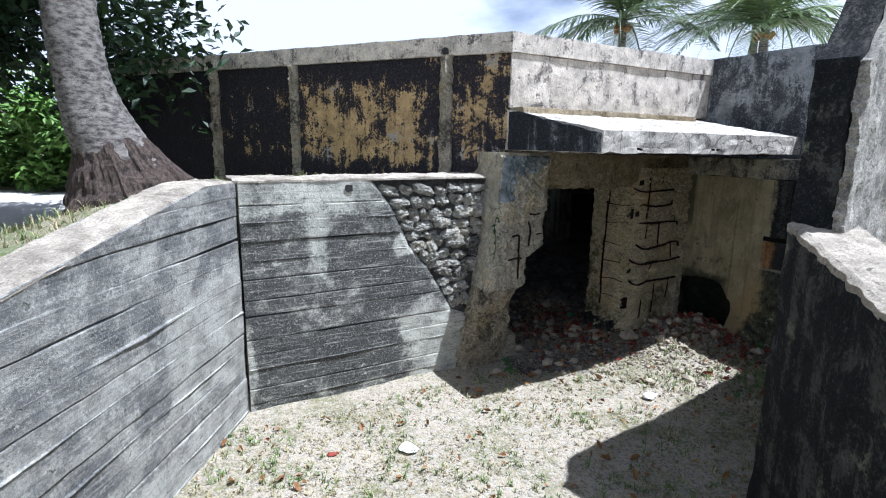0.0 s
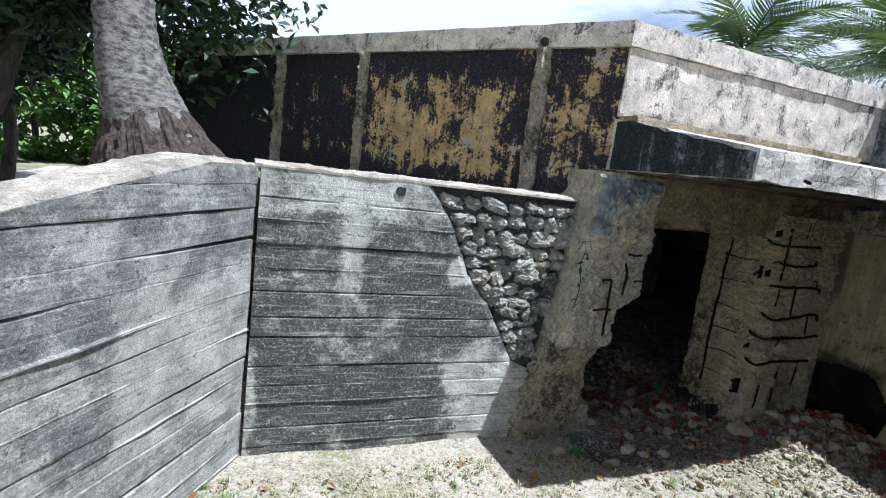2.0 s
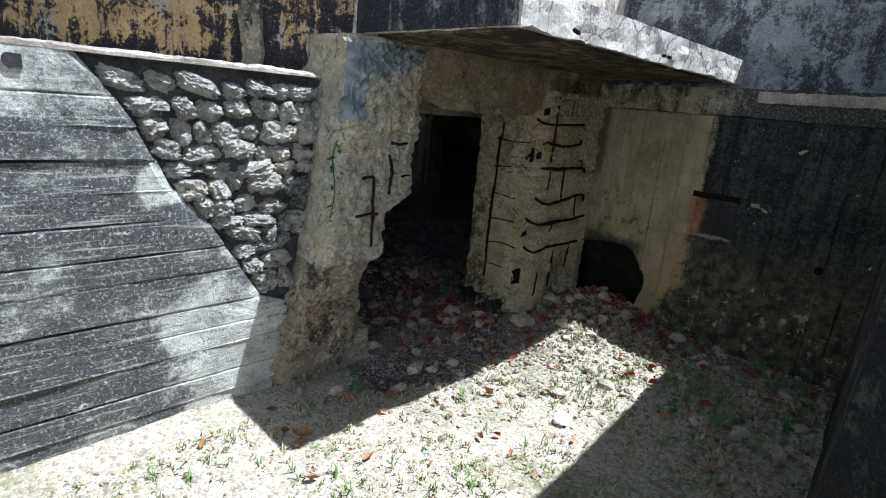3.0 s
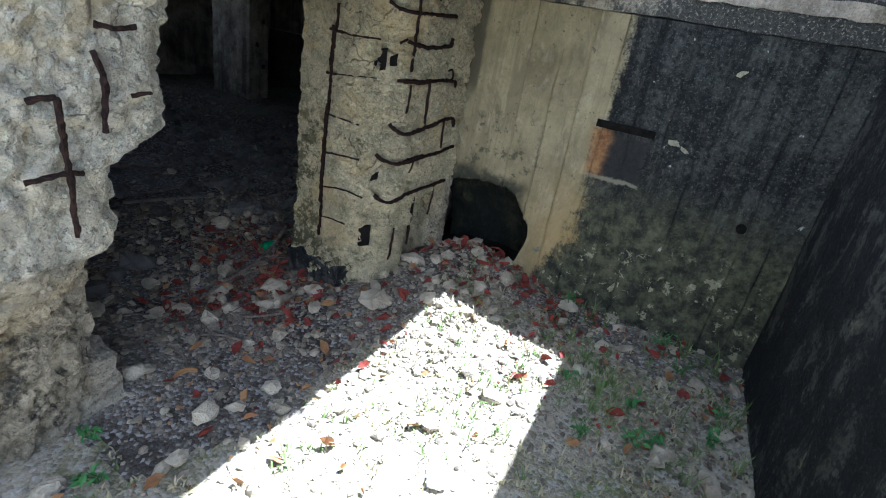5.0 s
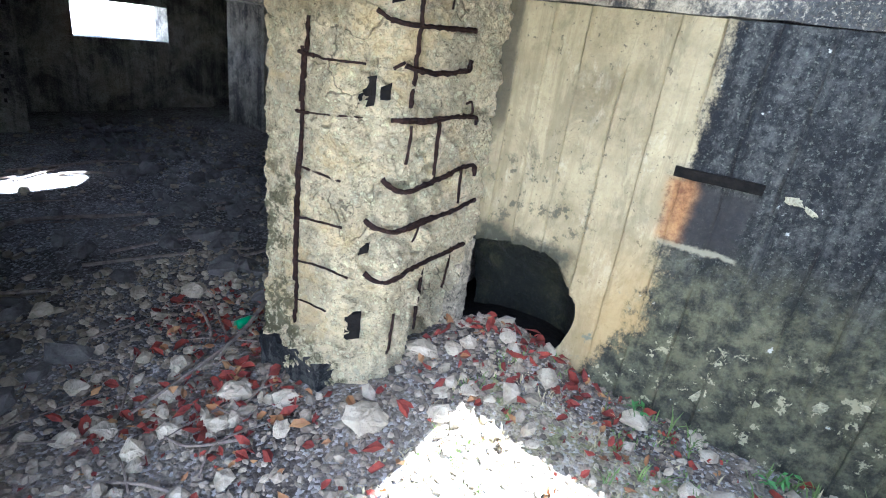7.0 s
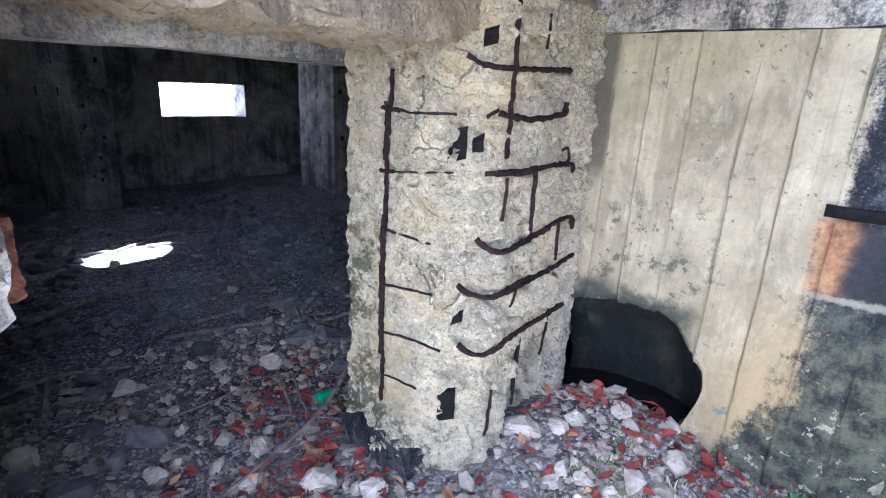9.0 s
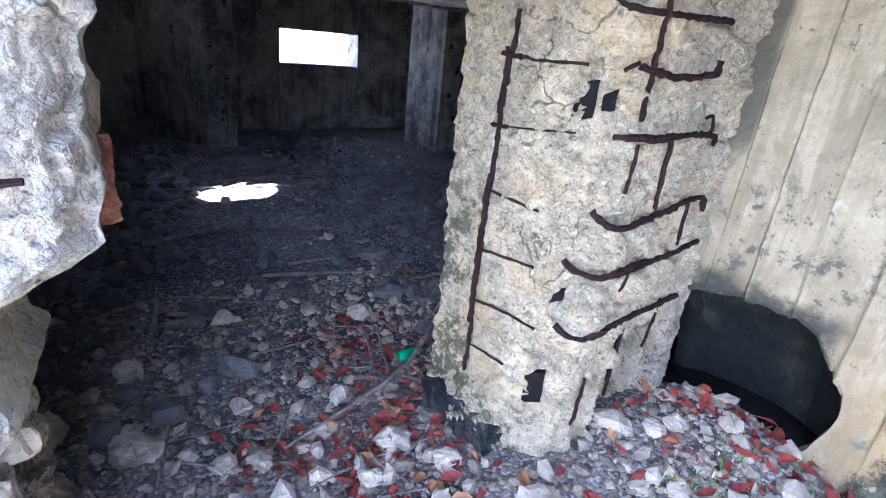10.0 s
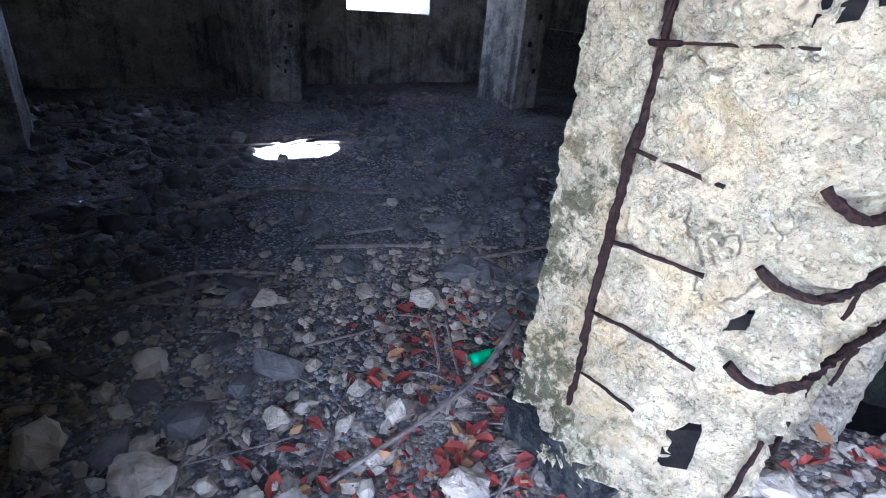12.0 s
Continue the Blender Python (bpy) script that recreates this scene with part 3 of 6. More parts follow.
def coral_stone(seed, material):
    """A pitted, roughly squared lump of coral stone, one unit across."""
    bm = bmesh.new()
    bmesh.ops.create_icosphere(bm, subdivisions=4, radius=0.5)
    s = Vector((seed * 3.7, seed * 1.9, seed * 2.3))
    for v in bm.verts:
        d = v.co.normalized()
        squared = (abs(d.x) ** 3.2 + abs(d.y) ** 3.2 + abs(d.z) ** 3.2) ** (-1 / 3.2)
        p = d * 0.47 * squared
        k = 1 + 0.30 * noise.noise(p * 2.2 + s) + 0.20 * noise.noise(p * 5 + s) - 0.22 * abs(noise.noise(p * 7 + s)) + 0.13 * noise.noise(p * 13 + s) + 0.11 * noise.noise(p * 27 + s)
        v.co = p * (k + 0.06)
    return mesh_of(bm, material, False, "stone")


def soup(name, verts, faces, material, label, category):
    """One mesh of what nobody could count."""
    me = bpy.data.meshes.new(name)
    me.from_pydata(verts, [], faces)
    me.materials.append(material)
    return tagged(new(name, me), label, category, "", "stuff")


# ---- plan ----
CORNER = Vector((-2.90, 0.03, 0))            # where the two walls of the pit meet
A_WAY = Vector((-0.552, -0.834, 0))          # along the sloping wall
A_IN = Vector((0.834, -0.552, 0))            # from it into the pit
DIAG = Vector((-0.574, 0.819, 0))            # along the slanting parapet
DIAG_OUT = Vector((-0.819, -0.574, 0))
NW0 = Vector((0.0, -3.06, 0))
NW_WAY = Vector((-0.66, -0.751, 0))
PIT = [(-3.05, 0.22), (0.12, 0.22), (-2.6, 4.2), (-2.6, 8.75), (9.0, 8.75), (9.0, 0.3), (4.7, 0.3), (4.7, -1.45), (3.15, -1.45),
       (3.15, -2.98), (0.1, -3.26), (-2.4, -6.2), (-4.4, -9.5), (-9.5, -9.5), (-6.4, -4.83)]


def pit_depth(x, y):
    """Distance into the pit (negative outside)."""
    best, inside = 1e9, False
    for (ax, ay), (bx, by) in zip(PIT, PIT[1:] + PIT[:1]):
        dx, dy = bx - ax, by - ay
        t = min(1, max(0, ((x - ax) * dx + (y - ay) * dy) / (dx * dx + dy * dy)))
        best = min(best, math.hypot(x - ax - t * dx, y - ay - t * dy))
        if (ay > y) != (by > y) and x < ax + (y - ay) * dx / dy:
            inside = not inside
    return best if inside else -best



def floor_height(x, y):
    """The pit's and the room's floor: level, heaped with rubble by the doorway, rising to where the walk begins."""
    back = -(x + 1.6) * 0.6 - (y + 2.3) * 0.8
    z = 0.05 + 1.25 * step(-0.2, 4.0, back) + 0.13 * step(0.8, 2.9, x) * step(0.3, -0.5, y)
    z += 0.15 * math.exp(-((x - 2.85) ** 2 / 0.30 + (y + 0.70) ** 2 / 0.22)) + 0.05 * math.exp(-((x - 1.8) ** 2 / 0.5 + (y + 0.35) ** 2 / 0.2))
    z -= 0.07 * step(0.2, 0.8, y)
    p = Vector((x, y, 0))
    return z + 0.035 * fbm(p, 1.3, 2) + 0.010 * fbm(p, 7.0, 2)


def a_top(s):
    """Height of the sloping wall's top, s metres from the corner."""
    return lerp_table([(0, 2.27), (0.5, 2.275), (1.2, 2.14), (2.4, 1.90), (4.5, 1.45), (7, 1.05)], s)


def upper_height(x, y):
    """The ground round the bunker: level with the walls' tops, falling away to the sand track."""
    p = Vector((x, y, 0))
    rel = p - CORNER
    s, d = max(0.0, rel.dot(A_WAY)), -rel.dot(A_IN)
    z = a_top(min(s, 7.0)) - 0.14 - 0.14 * max(0, min(d, 1.8) - 0.4) - 0.30 * max(0, d - 1.8)
    z -= 0.24 * step(0.25, 1.2, d) * step(-0.8, 0.5, rel.dot(A_WAY))
    z = max(z, 1.12 - 0.004 * min(60, math.hypot(x, y)))
    z -= 0.62 * step(8.75, 9.4, y) * step(-5.0, -3.4, x) * step(1.3, 1.9, z)
    if y > 8.8 and x > -4:
        z = min(z, 0.75)
    return z + 0.04 * fbm(p, 0.6, 2) + 0.012 * fbm(p, 5.0, 2)


def ground_height(x, y):
    d = pit_depth(x, y)
    if d > 0.15:
        return floor_height(x, y)
    if d < -0.15:
        return upper_height(x, y)
    t = step(-0.15, 0.15, d)
    return upper_height(x, y) * (1 - t) + floor_height(x, y) * t


def lines(*stretches):
    out = []
    for a, b, s in stretches:
        n = max(1, round((b - a) / s))
        out += [a + (b - a) * i / n for i in range(n)]
    return out + [stretches[-1][1]]


def ground():
    xs = lines((-900, -200, 230), (-200, -60, 35), (-60, -20, 6), (-20, -7, 1.0), (-7, -1, 0.13), (-1, 3.4, 0.06), (3.4, 10, 0.2), (10, 30, 4), (30, 200, 40), (200, 900, 230))
    ys = lines((-900, -200, 230), (-200, -40, 40), (-40, -8, 3), (-8, -3.2, 0.16), (-3.2, 1.5, 0.06), (1.5, 9.2, 0.15), (9.2, 20, 0.9), (20, 60, 6), (60, 200, 35), (200, 900, 230))
    verts = [(x, y, ground_height(x, y)) for y in ys for x in xs]
    nx = len(xs)
    faces, mats = [], []
    for j in range(len(ys) - 1):
        for i in range(nx - 1):
            a = j * nx + i
            faces.append((a, a + 1, a + 1 + nx, a + nx))
            x, y = (xs[i] + xs[i + 1]) / 2, (ys[j] + ys[j + 1]) / 2
            wob = 0.8 * noise.noise(Vector((x * 0.5, y * 0.5, 0)))
            edge = 0.22 * noise.noise(Vector((x * 2.3, y * 2.3, 6))) + 0.12 * noise.noise(Vector((x * 7, y * 7, 6)))
            # Floor inside the broken hole: black in place of shade
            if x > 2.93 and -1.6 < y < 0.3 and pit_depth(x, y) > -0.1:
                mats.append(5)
            elif pit_depth(x, y) > -0.05 and x < 3.0 and -3 < y < 0.75 + edge and (x > -0.1 + edge and y > -0.55 - 0.10 * x + edge or x > 2.45 + edge):
                mats.append(4)
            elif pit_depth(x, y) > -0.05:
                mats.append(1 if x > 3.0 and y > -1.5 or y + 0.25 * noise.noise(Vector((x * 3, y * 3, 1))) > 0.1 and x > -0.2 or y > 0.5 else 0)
            elif y < 14 and math.hypot(x + 1, y) < 6.1 + wob:
                mats.append(3)
            else:
                mats.append(2 if math.hypot(x + 1, y) < 15 + 3 * wob or y > 8.9 and x > -4 and y < 30 else 3)
    me = bpy.data.meshes.new("ground")
    me.from_pydata(verts, [], faces)
    for k in ("pit", "floor", "sand", "turf", "heap", "hollow"):
        me.materials.append(M[k])
    me.polygons.foreach_set("material_index", mats)
    me.polygons.foreach_set("use_smooth", [True] * len(faces))
    tagged(new("ground", me), "dry sandy soil with thin grass, litter and rubble", "ground", "", "structure")


ground()


# ---- walls of the pit ----
def courses(n, top, rng):
    """Edges of n board marks of uneven height, up to top."""
    h = [rng.uniform(0.7, 1.3) for _ in range(n)]
    z, out = 0.0, [0.0]
    for k in h:
        z += k
        out.append(z)
    return [-0.25 + (top + 0.25) * q / z for q in out]


def sloping_wall():
    wall = tagged(new("wall_west"), "pale grey board-marked concrete wall with a sloping top", "wall", "", "structure")
    rng = random.Random(3)
    edges = courses(15, 2.31, rng)
    joints = [rng.choice((0.050, -0.012, 0.022, 0.012, 0.032, -0.012)) for _ in range(17)]
    length = 7.0
    for c, (z0, z1) in enumerate(zip(edges, edges[1:])):
        off = rng.uniform(-0.012, 0.010)
        tilt = rng.uniform(-0.012, 0.012)
        reach = length
        for s in (0.0, 0.6, 1.2, 1.8, 2.4, 3.2, 4.0, 4.8, 5.6, 6.4):
            if a_top(s) - 0.02 < z0 + 0.02:
                reach = s
                break
        if reach < 0.3:
            continue

        def f(u, v, w, z0=z0, z1=z1, off=off, tilt=tilt, reach=reach, c=c):
            s = u * reach
            z = z0 + (z1 - z0) * (0.0, 0.055, 0.945, 1.0)[round(w * 3)] + tilt * math.sin(s * 1.3 + c)
            z = min(z, a_top(s) - 0.02)
            edge = joints[c if w == 0.0 else c + 1] if w in (0.0, 1.0) and v == 0 else 0.0
            if w in (0.0, 1.0):
                z += 0.007 * noise.noise(Vector((s * 2.5, (c if w == 0.0 else c + 1) * 5.0, 1))) + 0.004 * noise.noise(Vector((s * 11, c * 0.0 + (c if w == 0.0 else c + 1) * 5.0, 1)))
                edge *= max(0.06, 0.35 + 1.9 * noise.noise(Vector((s * 1.1, (c if w == 0.0 else c + 1) * 3.3, 7))))
            n = noise.noise(Vector((s * 4, z * 14, c * 3.1)))
            face = -off * 0.7 + edge + 0.005 * n + 0.004 * noise.noise(Vector((s * 15, z * 30, c)))
            p = CORNER + A_WAY * s - A_IN * (face + v * 0.40)
            return Vector((p.x, p.y, z))

        part("board_mark", block(f, max(6, int(reach * 12)), 1, 3), M["sloped"], wall, smooth=False)

    def cap(u, v, w):
        s = u * length - 0.02
        top = a_top(s)
        n = fbm(Vector((s * 3, v * 3, 5)), 1.5, 3)
        p = CORNER + A_WAY * s - A_IN * (0.002 + v * 0.36 + 0.008 * n)
        fine = 0.010 * noise.noise(Vector((s * 22, v * 9, 2)))
        return Vector((p.x, p.y, top - 0.035 + 0.035 * w + ((0.012 * n + fine if w else 0) - (0.025 if v == 0 and w else 0.006 if v < 0.15 and w else 0))))

    part("coping", block(cap, 170, 10, 1), M["cap"], wall, "sun-bleached gritty concrete top")


def broken_edge(z):
    """Where the concrete skin of the pit's north wall ends and the rubble core shows."""
    return lerp_table([(0.70, -0.60), (0.87, -0.74), (1.23, -0.92), (1.49, -1.17), (1.86, -1.36), (2.0, -1.42), (2.12, -1.56), (2.3, -1.64)], z)


def north_wall():
    wall = tagged(new("wall_north"), "mould-blackened board-marked concrete wall with a broken rubble patch", "wall", "", "structure")
    rng = random.Random(8)
    edges = courses(14, 2.255, rng)
    joints = [rng.choice((0.050, -0.010, 0.018, 0.026, 0.034, -0.010)) for _ in range(17)]
    for c, (z0, z1) in enumerate(zip(edges, edges[1:])):
        off = rng.uniform(-0.012, 0.012)

        def f(u, v, w, z0=z0, z1=z1, off=off, c=c):
            z = z0 + (z1 - z0) * (0.0, 0.055, 0.945, 1.0)[round(w * 3)]
            jag = 0.05 * noise.noise(Vector((z * 9, 3, 0))) + 0.03 * noise.noise(Vector((z * 25, 1, 0)))
            right = broken_edge(z) + jag if z > 0.68 else -0.30 - 0.1 * noise.noise(Vector((z * 9, 0, 0)))
            x = CORNER.x + 0.022 + (right - CORNER.x - 0.022) * u
            k = c if w == 0.0 else c + 1
            edge = joints[k] if w in (0.0, 1.0) and v == 0 else 0.0
            if w in (0.0, 1.0):
                z += 0.007 * noise.noise(Vector((x * 2.5, k * 5.0, 1))) + 0.004 * noise.noise(Vector((x * 11, k * 5.0, 1)))
                edge *= max(0.06, 0.35 + 1.9 * noise.noise(Vector((x * 1.3, k * 3.3, 7))))
            if u == 1 and v == 0:
                edge += 0.02
            n = noise.noise(Vector((x * 4, z * 14, c * 2.7)))
            y = 0.03 - off * 0.6 + edge + 0.005 * n + 0.004 * noise.noise(Vector((x * 16, z * 30, c))) + v * (0.10 if z > 0.68 else 0.35)
            return Vector((x, y, z))

        part("board_mark", block(f, 34, 1, 3), M["grey"], wall)
    core = rough_box((-2.85, 0.10, -0.2), (-0.20, 0.48, 2.245), 0.12, 0.012, 6, 2)
    part("core", core, M["mortar"], wall, "dark mortar core")

    def cap(u, v, w):
        x = CORNER.x - 0.02 + (-0.235 - CORNER.x) * u
        n = fbm(Vector((x * 3, v * 3, 9)), 1.5, 3)
        return Vector((x, 0.030 + v * 0.44 + 0.008 * n, 2.245 + 0.035 * w + (0.012 * n + 0.010 * noise.noise(Vector((x * 22, v * 9, 4))) - (0.015 if v == 0 else 0) if w else 0)))

    part("coping", block(cap, 110, 10, 1), M["cap"], wall, "sun-bleached worn concrete top")
    # Dark plug paints the shade of a knocked hole
    part("knocked_hole", tube([(-1.86, 0.02, 2.175), (-1.86, 0.08, 2.175)], 0.038, 9, 1.0, 0.5), M["void"], wall, "ragged hole, a dark plug for its shade")
    stones = [coral_stone(20 + k, M["coral"]) for k in range(9)]
    z = 0.80
    while z < 2.13:
        h = rng.uniform(0.08, 0.15)
        x = broken_edge(z + h / 2) + 0.02
        right = lerp_table([(0.8, -0.50), (1.41, -0.36), (1.88, -0.26), (2.3, -0.22)], z)
        while x < right:
            w = min(rng.uniform(0.09, 0.26), right - x + 0.07)
            ob = part("stone", stones[rng.randrange(9)], None, wall)
            ob.location = (x + w / 2, 0.118 + rng.uniform(-0.02, 0.03), min(2.19, z + h / 2 + rng.uniform(-0.022, 0.022)))
            ob.rotation_euler = (rng.uniform(-0.3, 0.3) + rng.choice((0, math.pi)), rng.uniform(-0.28, 0.28), rng.choice((0, math.pi)) + rng.uniform(-0.2, 0.2))
            ob.scale = (w * 0.98, rng.uniform(0.15, 0.21), h * rng.uniform(0.92, 1.1))
            x += w
        z += h


def side_wall():
    """The wall across the pit from the slope, cast between upright boards, with a hole broken through its foot."""
    wall = tagged(new("wall_east"), "board-marked concrete wall, half bare and half black with mould", "wall", "", "structure")
    rng = random.Random(5)
    seams = [-0.26, -0.375, -0.555, -0.755, -0.985, -1.05, -1.19]
    while seams[-1] > -2.95:
        seams.append(seams[-1] - rng.uniform(0.15, 0.23))
    across = (0.0, 0.035, 0.075, 0.12, 0.3, 0.5, 0.7, 0.88, 0.925, 0.965, 1.0)

    def relief(y, z):
        return noise.noise(Vector((y * 9, z * 3, 2))) * 0.006 + noise.noise(Vector((y * 20, z * 14, 2))) * 0.005 + noise.noise(Vector((y * 50, z * 40, 2))) * 0.003

    def seam(y, z):
        """A seam strays a little from the plumb line, and its fin of laitance is broken here and there."""
        stray = 0.014 * noise.noise(Vector((z * 1.6, y * 9, 3))) + 0.004 * noise.noise(Vector((z * 9, y * 9, 3)))
        fin = (0.011 + 0.020 * noise.noise(Vector((z * 2.1, y * 5, 2))) + 0.008 * noise.noise(Vector((z * 13, y * 5, 2)))) * (0.0 if abs(y + 1.05) < 0.01 else 1.0)
        return (0.0 if abs(y + 1.05) < 0.01 or y > -0.27 else stray), max(-0.006, fin)

    def hole_top(y):
        edge = lerp_table([(-1.05, 0.57), (-1.035, 0.66), (-0.95, 0.735), (-0.87, 0.86), (-0.77, 0.905), (-0.655, 0.90), (-0.54, 0.90), (-0.38, 0.86), (-0.26, 0.82)], y)
        return edge + 0.03 * noise.noise(Vector((y * 13, 4, 0))) + 0.018 * noise.noise(Vector((y * 45, 4, 0)))

    for y, y1 in zip(seams, seams[1:]):
        off = rng.uniform(-0.004, 0.004)
        broken = y > -1.04

        def f(u, v, w, y=y, y1=y1, off=off, broken=broken):
            k = across[round(u * 10)]
            yy = y + (y1 - y) * k
            z0 = hole_top(yy) if broken else -0.2
            z = z0 + (2.26 - z0) * w
            (sa, fa), (sb, fb) = seam(y, z), seam(y1, z)
            yy += sa * (1 - k) + sb * k
            proud = (fa * max(0.0, 1 - k / 0.075) ** 1.5 + fb * max(0.0, 1 - (1 - k) / 0.075) ** 1.5) if v == 0 else 0.0
            soft = 0.012 * step(0.03, 0.0, z - z0) if broken and v == 0 else 0.0
            return Vector((2.88 + off - proud + soft + relief(yy, z) + v * (0.07 if broken else 0.58), yy, z))

        part("board_mark", block(f, 10, 1, 110), M["side"], wall)

    def foot(u, v, w):
        y = -1.052 + 0.15 * u
        top = lerp_table([(-1.05, 0.57), (-1.043, 0.50), (-1.0, 0.35), (-0.95, 0.26), (-0.90, 0.16)], y) + 0.012 * noise.noise(Vector((y * 40, 9, 0)))
        z = -0.2 + (top + 0.2) * w
        return Vector((2.882 + relief(y, z) + v * 0.09, y, z))

    part("board_foot", block(foot, 20, 1, 20), M["side"], wall)

    def recess(u, v, w):
        y, z = -1.14 + 0.98 * u, -0.25 + 1.32 * w
        t, e = max(0.0, min(1.0, (hole_top(y) + 0.03 - z) / 0.55)), max(0.0, min(1.0, (y + 1.10) / 0.22))
        d = 0.035 + 0.36 * math.sqrt(t * e) + 0.03 * fbm(Vector((3, y, z)), 6, 3)
        x = 2.90 + d
        return Vector((x + (3.46 - x) * v, y, z))

    # Recess colour holds the hole's shade besides its moss
    part("spalled_recess", block(recess, 50, 1, 60), M["recess"], wall, "mossy recess behind the broken skin, painted near black for its shade")
    part("ledge", rough_box((2.865, -3.0, 2.265), (3.50, 0.10, 2.50), 0.1, 0.012, 6, 1), M["ledge"], wall, "pale ledge with black stains above a long crack")
    part("upper_wall", rough_box((3.46, -3.10, 2.30), (3.95, 0.55, 3.83), 0.14, 0.012, 4, 3), M["greyrender"], wall, "grey-blue rendered upper wall with black stains")
    part("flaking_band", rough_box((2.853, -2.9, 2.39), (2.875, -1.70, 2.475), 0.05, 0.014, 14, 6), M["cap"], wall, "flaking pale render")
    # Unseen black block that closes the cavity behind the hole
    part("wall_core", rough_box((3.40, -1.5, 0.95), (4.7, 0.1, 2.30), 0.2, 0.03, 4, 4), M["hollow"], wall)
    # Slot is a raised box; its black stands for the shade within
    part("slot", rough_box((2.855, -1.75, 1.535), (2.90, -1.35, 1.585), 0.05, 0.003, 8, 5), M["hollow"], wall, "cast-in steel channel, black for its shade")
    for k, (y, z, wide, high) in enumerate(((-1.875, 1.545, 0.10, 0.06), (-1.955, 1.512, 0.08, 0.045), (-2.115, 2.03, 0.045, 0.08), (-2.30, 0.62, 0.10, 0.08), (-1.80, 0.42, 0.16, 0.07), (-2.05, 0.50, 0.07, 0.06), (-2.45, 0.70, 0.08, 0.05))):
        flake = part("plaster_flake", rock_mesh(70 + k, M["flake"], 3, 1.0, 0.9), None, wall, "pale flake of plaster")
        flake.location, flake.scale, flake.rotation_euler = (2.877, y, z), (0.016, wide, high), (0.5 * k, 0, 0)
    # Black plug proud of the wall, in place of the hole's shade
    hole = part("drain_hole", tube([(2.862, -2.44, 1.12), (2.90, -2.44, 1.12)], 0.033, 9), M["hollow"], wall, "small round hole, a black plug for its shade")


def south_wall():
    """The tall wall opposite the doorway, and the low one that runs on from its end."""
    a, b = Vector((0.02, -3.06, 0)), Vector((3.95, -2.69, 0))
    way = (b - a).normalized()
    out = Vector((way.y, -way.x, 0))
    wall = tagged(new("wall_south"), "tall mossy concrete wall, darkened for shade, its outer face pale as sunlit", "wall", "", "structure")
    length = (b - a).length

    def f(u, v, w):
        s = u * length
        top = 3.15 + 0.72 * step(0.0, 0.55, s) + 0.04 * noise.noise(Vector((s * 4, 0, 0)))
        z = -0.2 + (top + 0.2) * w
        n = fbm(Vector((s, v, z)), 3.0, 3) * 0.014
        p = a + way * (s + (0.03 * fbm(Vector((v * 3, z * 5, 1)), 1, 2) if u == 0 else 0)) + out * (v * 0.22 + n)
        return Vector((p.x, p.y, z))

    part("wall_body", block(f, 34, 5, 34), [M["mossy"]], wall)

    # Sunlit outer side has its own paler skin than the shaded body
    def skin(u, v, w):
        s = u * length
        top = 3.12 + 0.72 * step(0.0, 0.55, s) + 0.04 * noise.noise(Vector((s * 4, 0, 0)))
        z = 0.8 + (top - 0.8) * w
        n = fbm(Vector((s * 3, v, z * 0.7)), 7.0, 4) * 0.022
        p = a + way * (s + (0.035 * fbm(Vector((v * 3, z * 9, 5)), 2.5, 4) if u == 0 else 0)) + out * (0.225 + v * 0.06 + n)
        return Vector((p.x, p.y, z))

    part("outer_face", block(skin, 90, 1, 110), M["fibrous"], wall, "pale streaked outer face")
    low = tagged(new("wall_southwest"), "low concrete wall darkened for shade, with a pale sloping top", "wall", "", "structure")
    out2 = Vector((-NW_WAY.y, NW_WAY.x, 0))

    def g(u, v, w):
        s = u * 4.2
        top = 2.17 - 0.21 * s - 0.01 * s * s
        z = -0.2 + (top + 0.2 - 0.05) * w
        n = fbm(Vector((s, v, z + 7)), 3.0, 3) * 0.016
        p = NW0 + NW_WAY * s + Vector((-NW_WAY.y, NW_WAY.x, 0)) * 0 - Vector((NW_WAY.y, -NW_WAY.x, 0)) * (v * 0.36 + n)
        return Vector((p.x, p.y, z))

    def top(u, v, w):
        s = u * 4.2 - 0.01
        n = fbm(Vector((s * 2, v * 2, 3)), 6.0, 4)
        p = NW0 + NW_WAY * s - Vector((NW_WAY.y, -NW_WAY.x, 0)) * (-0.005 + v * 0.38 + (0.012 * n if v == 0 else 0))
        worn = 0.02 if v == 0 and w else 0.0
        return Vector((p.x, p.y, 2.17 - 0.21 * s - 0.01 * s * s - 0.06 + 0.06 * w + 0.012 * n - worn))

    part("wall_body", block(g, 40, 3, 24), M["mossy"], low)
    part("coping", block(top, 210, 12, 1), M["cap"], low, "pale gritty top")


sloping_wall()
north_wall()
side_wall()
south_wall()


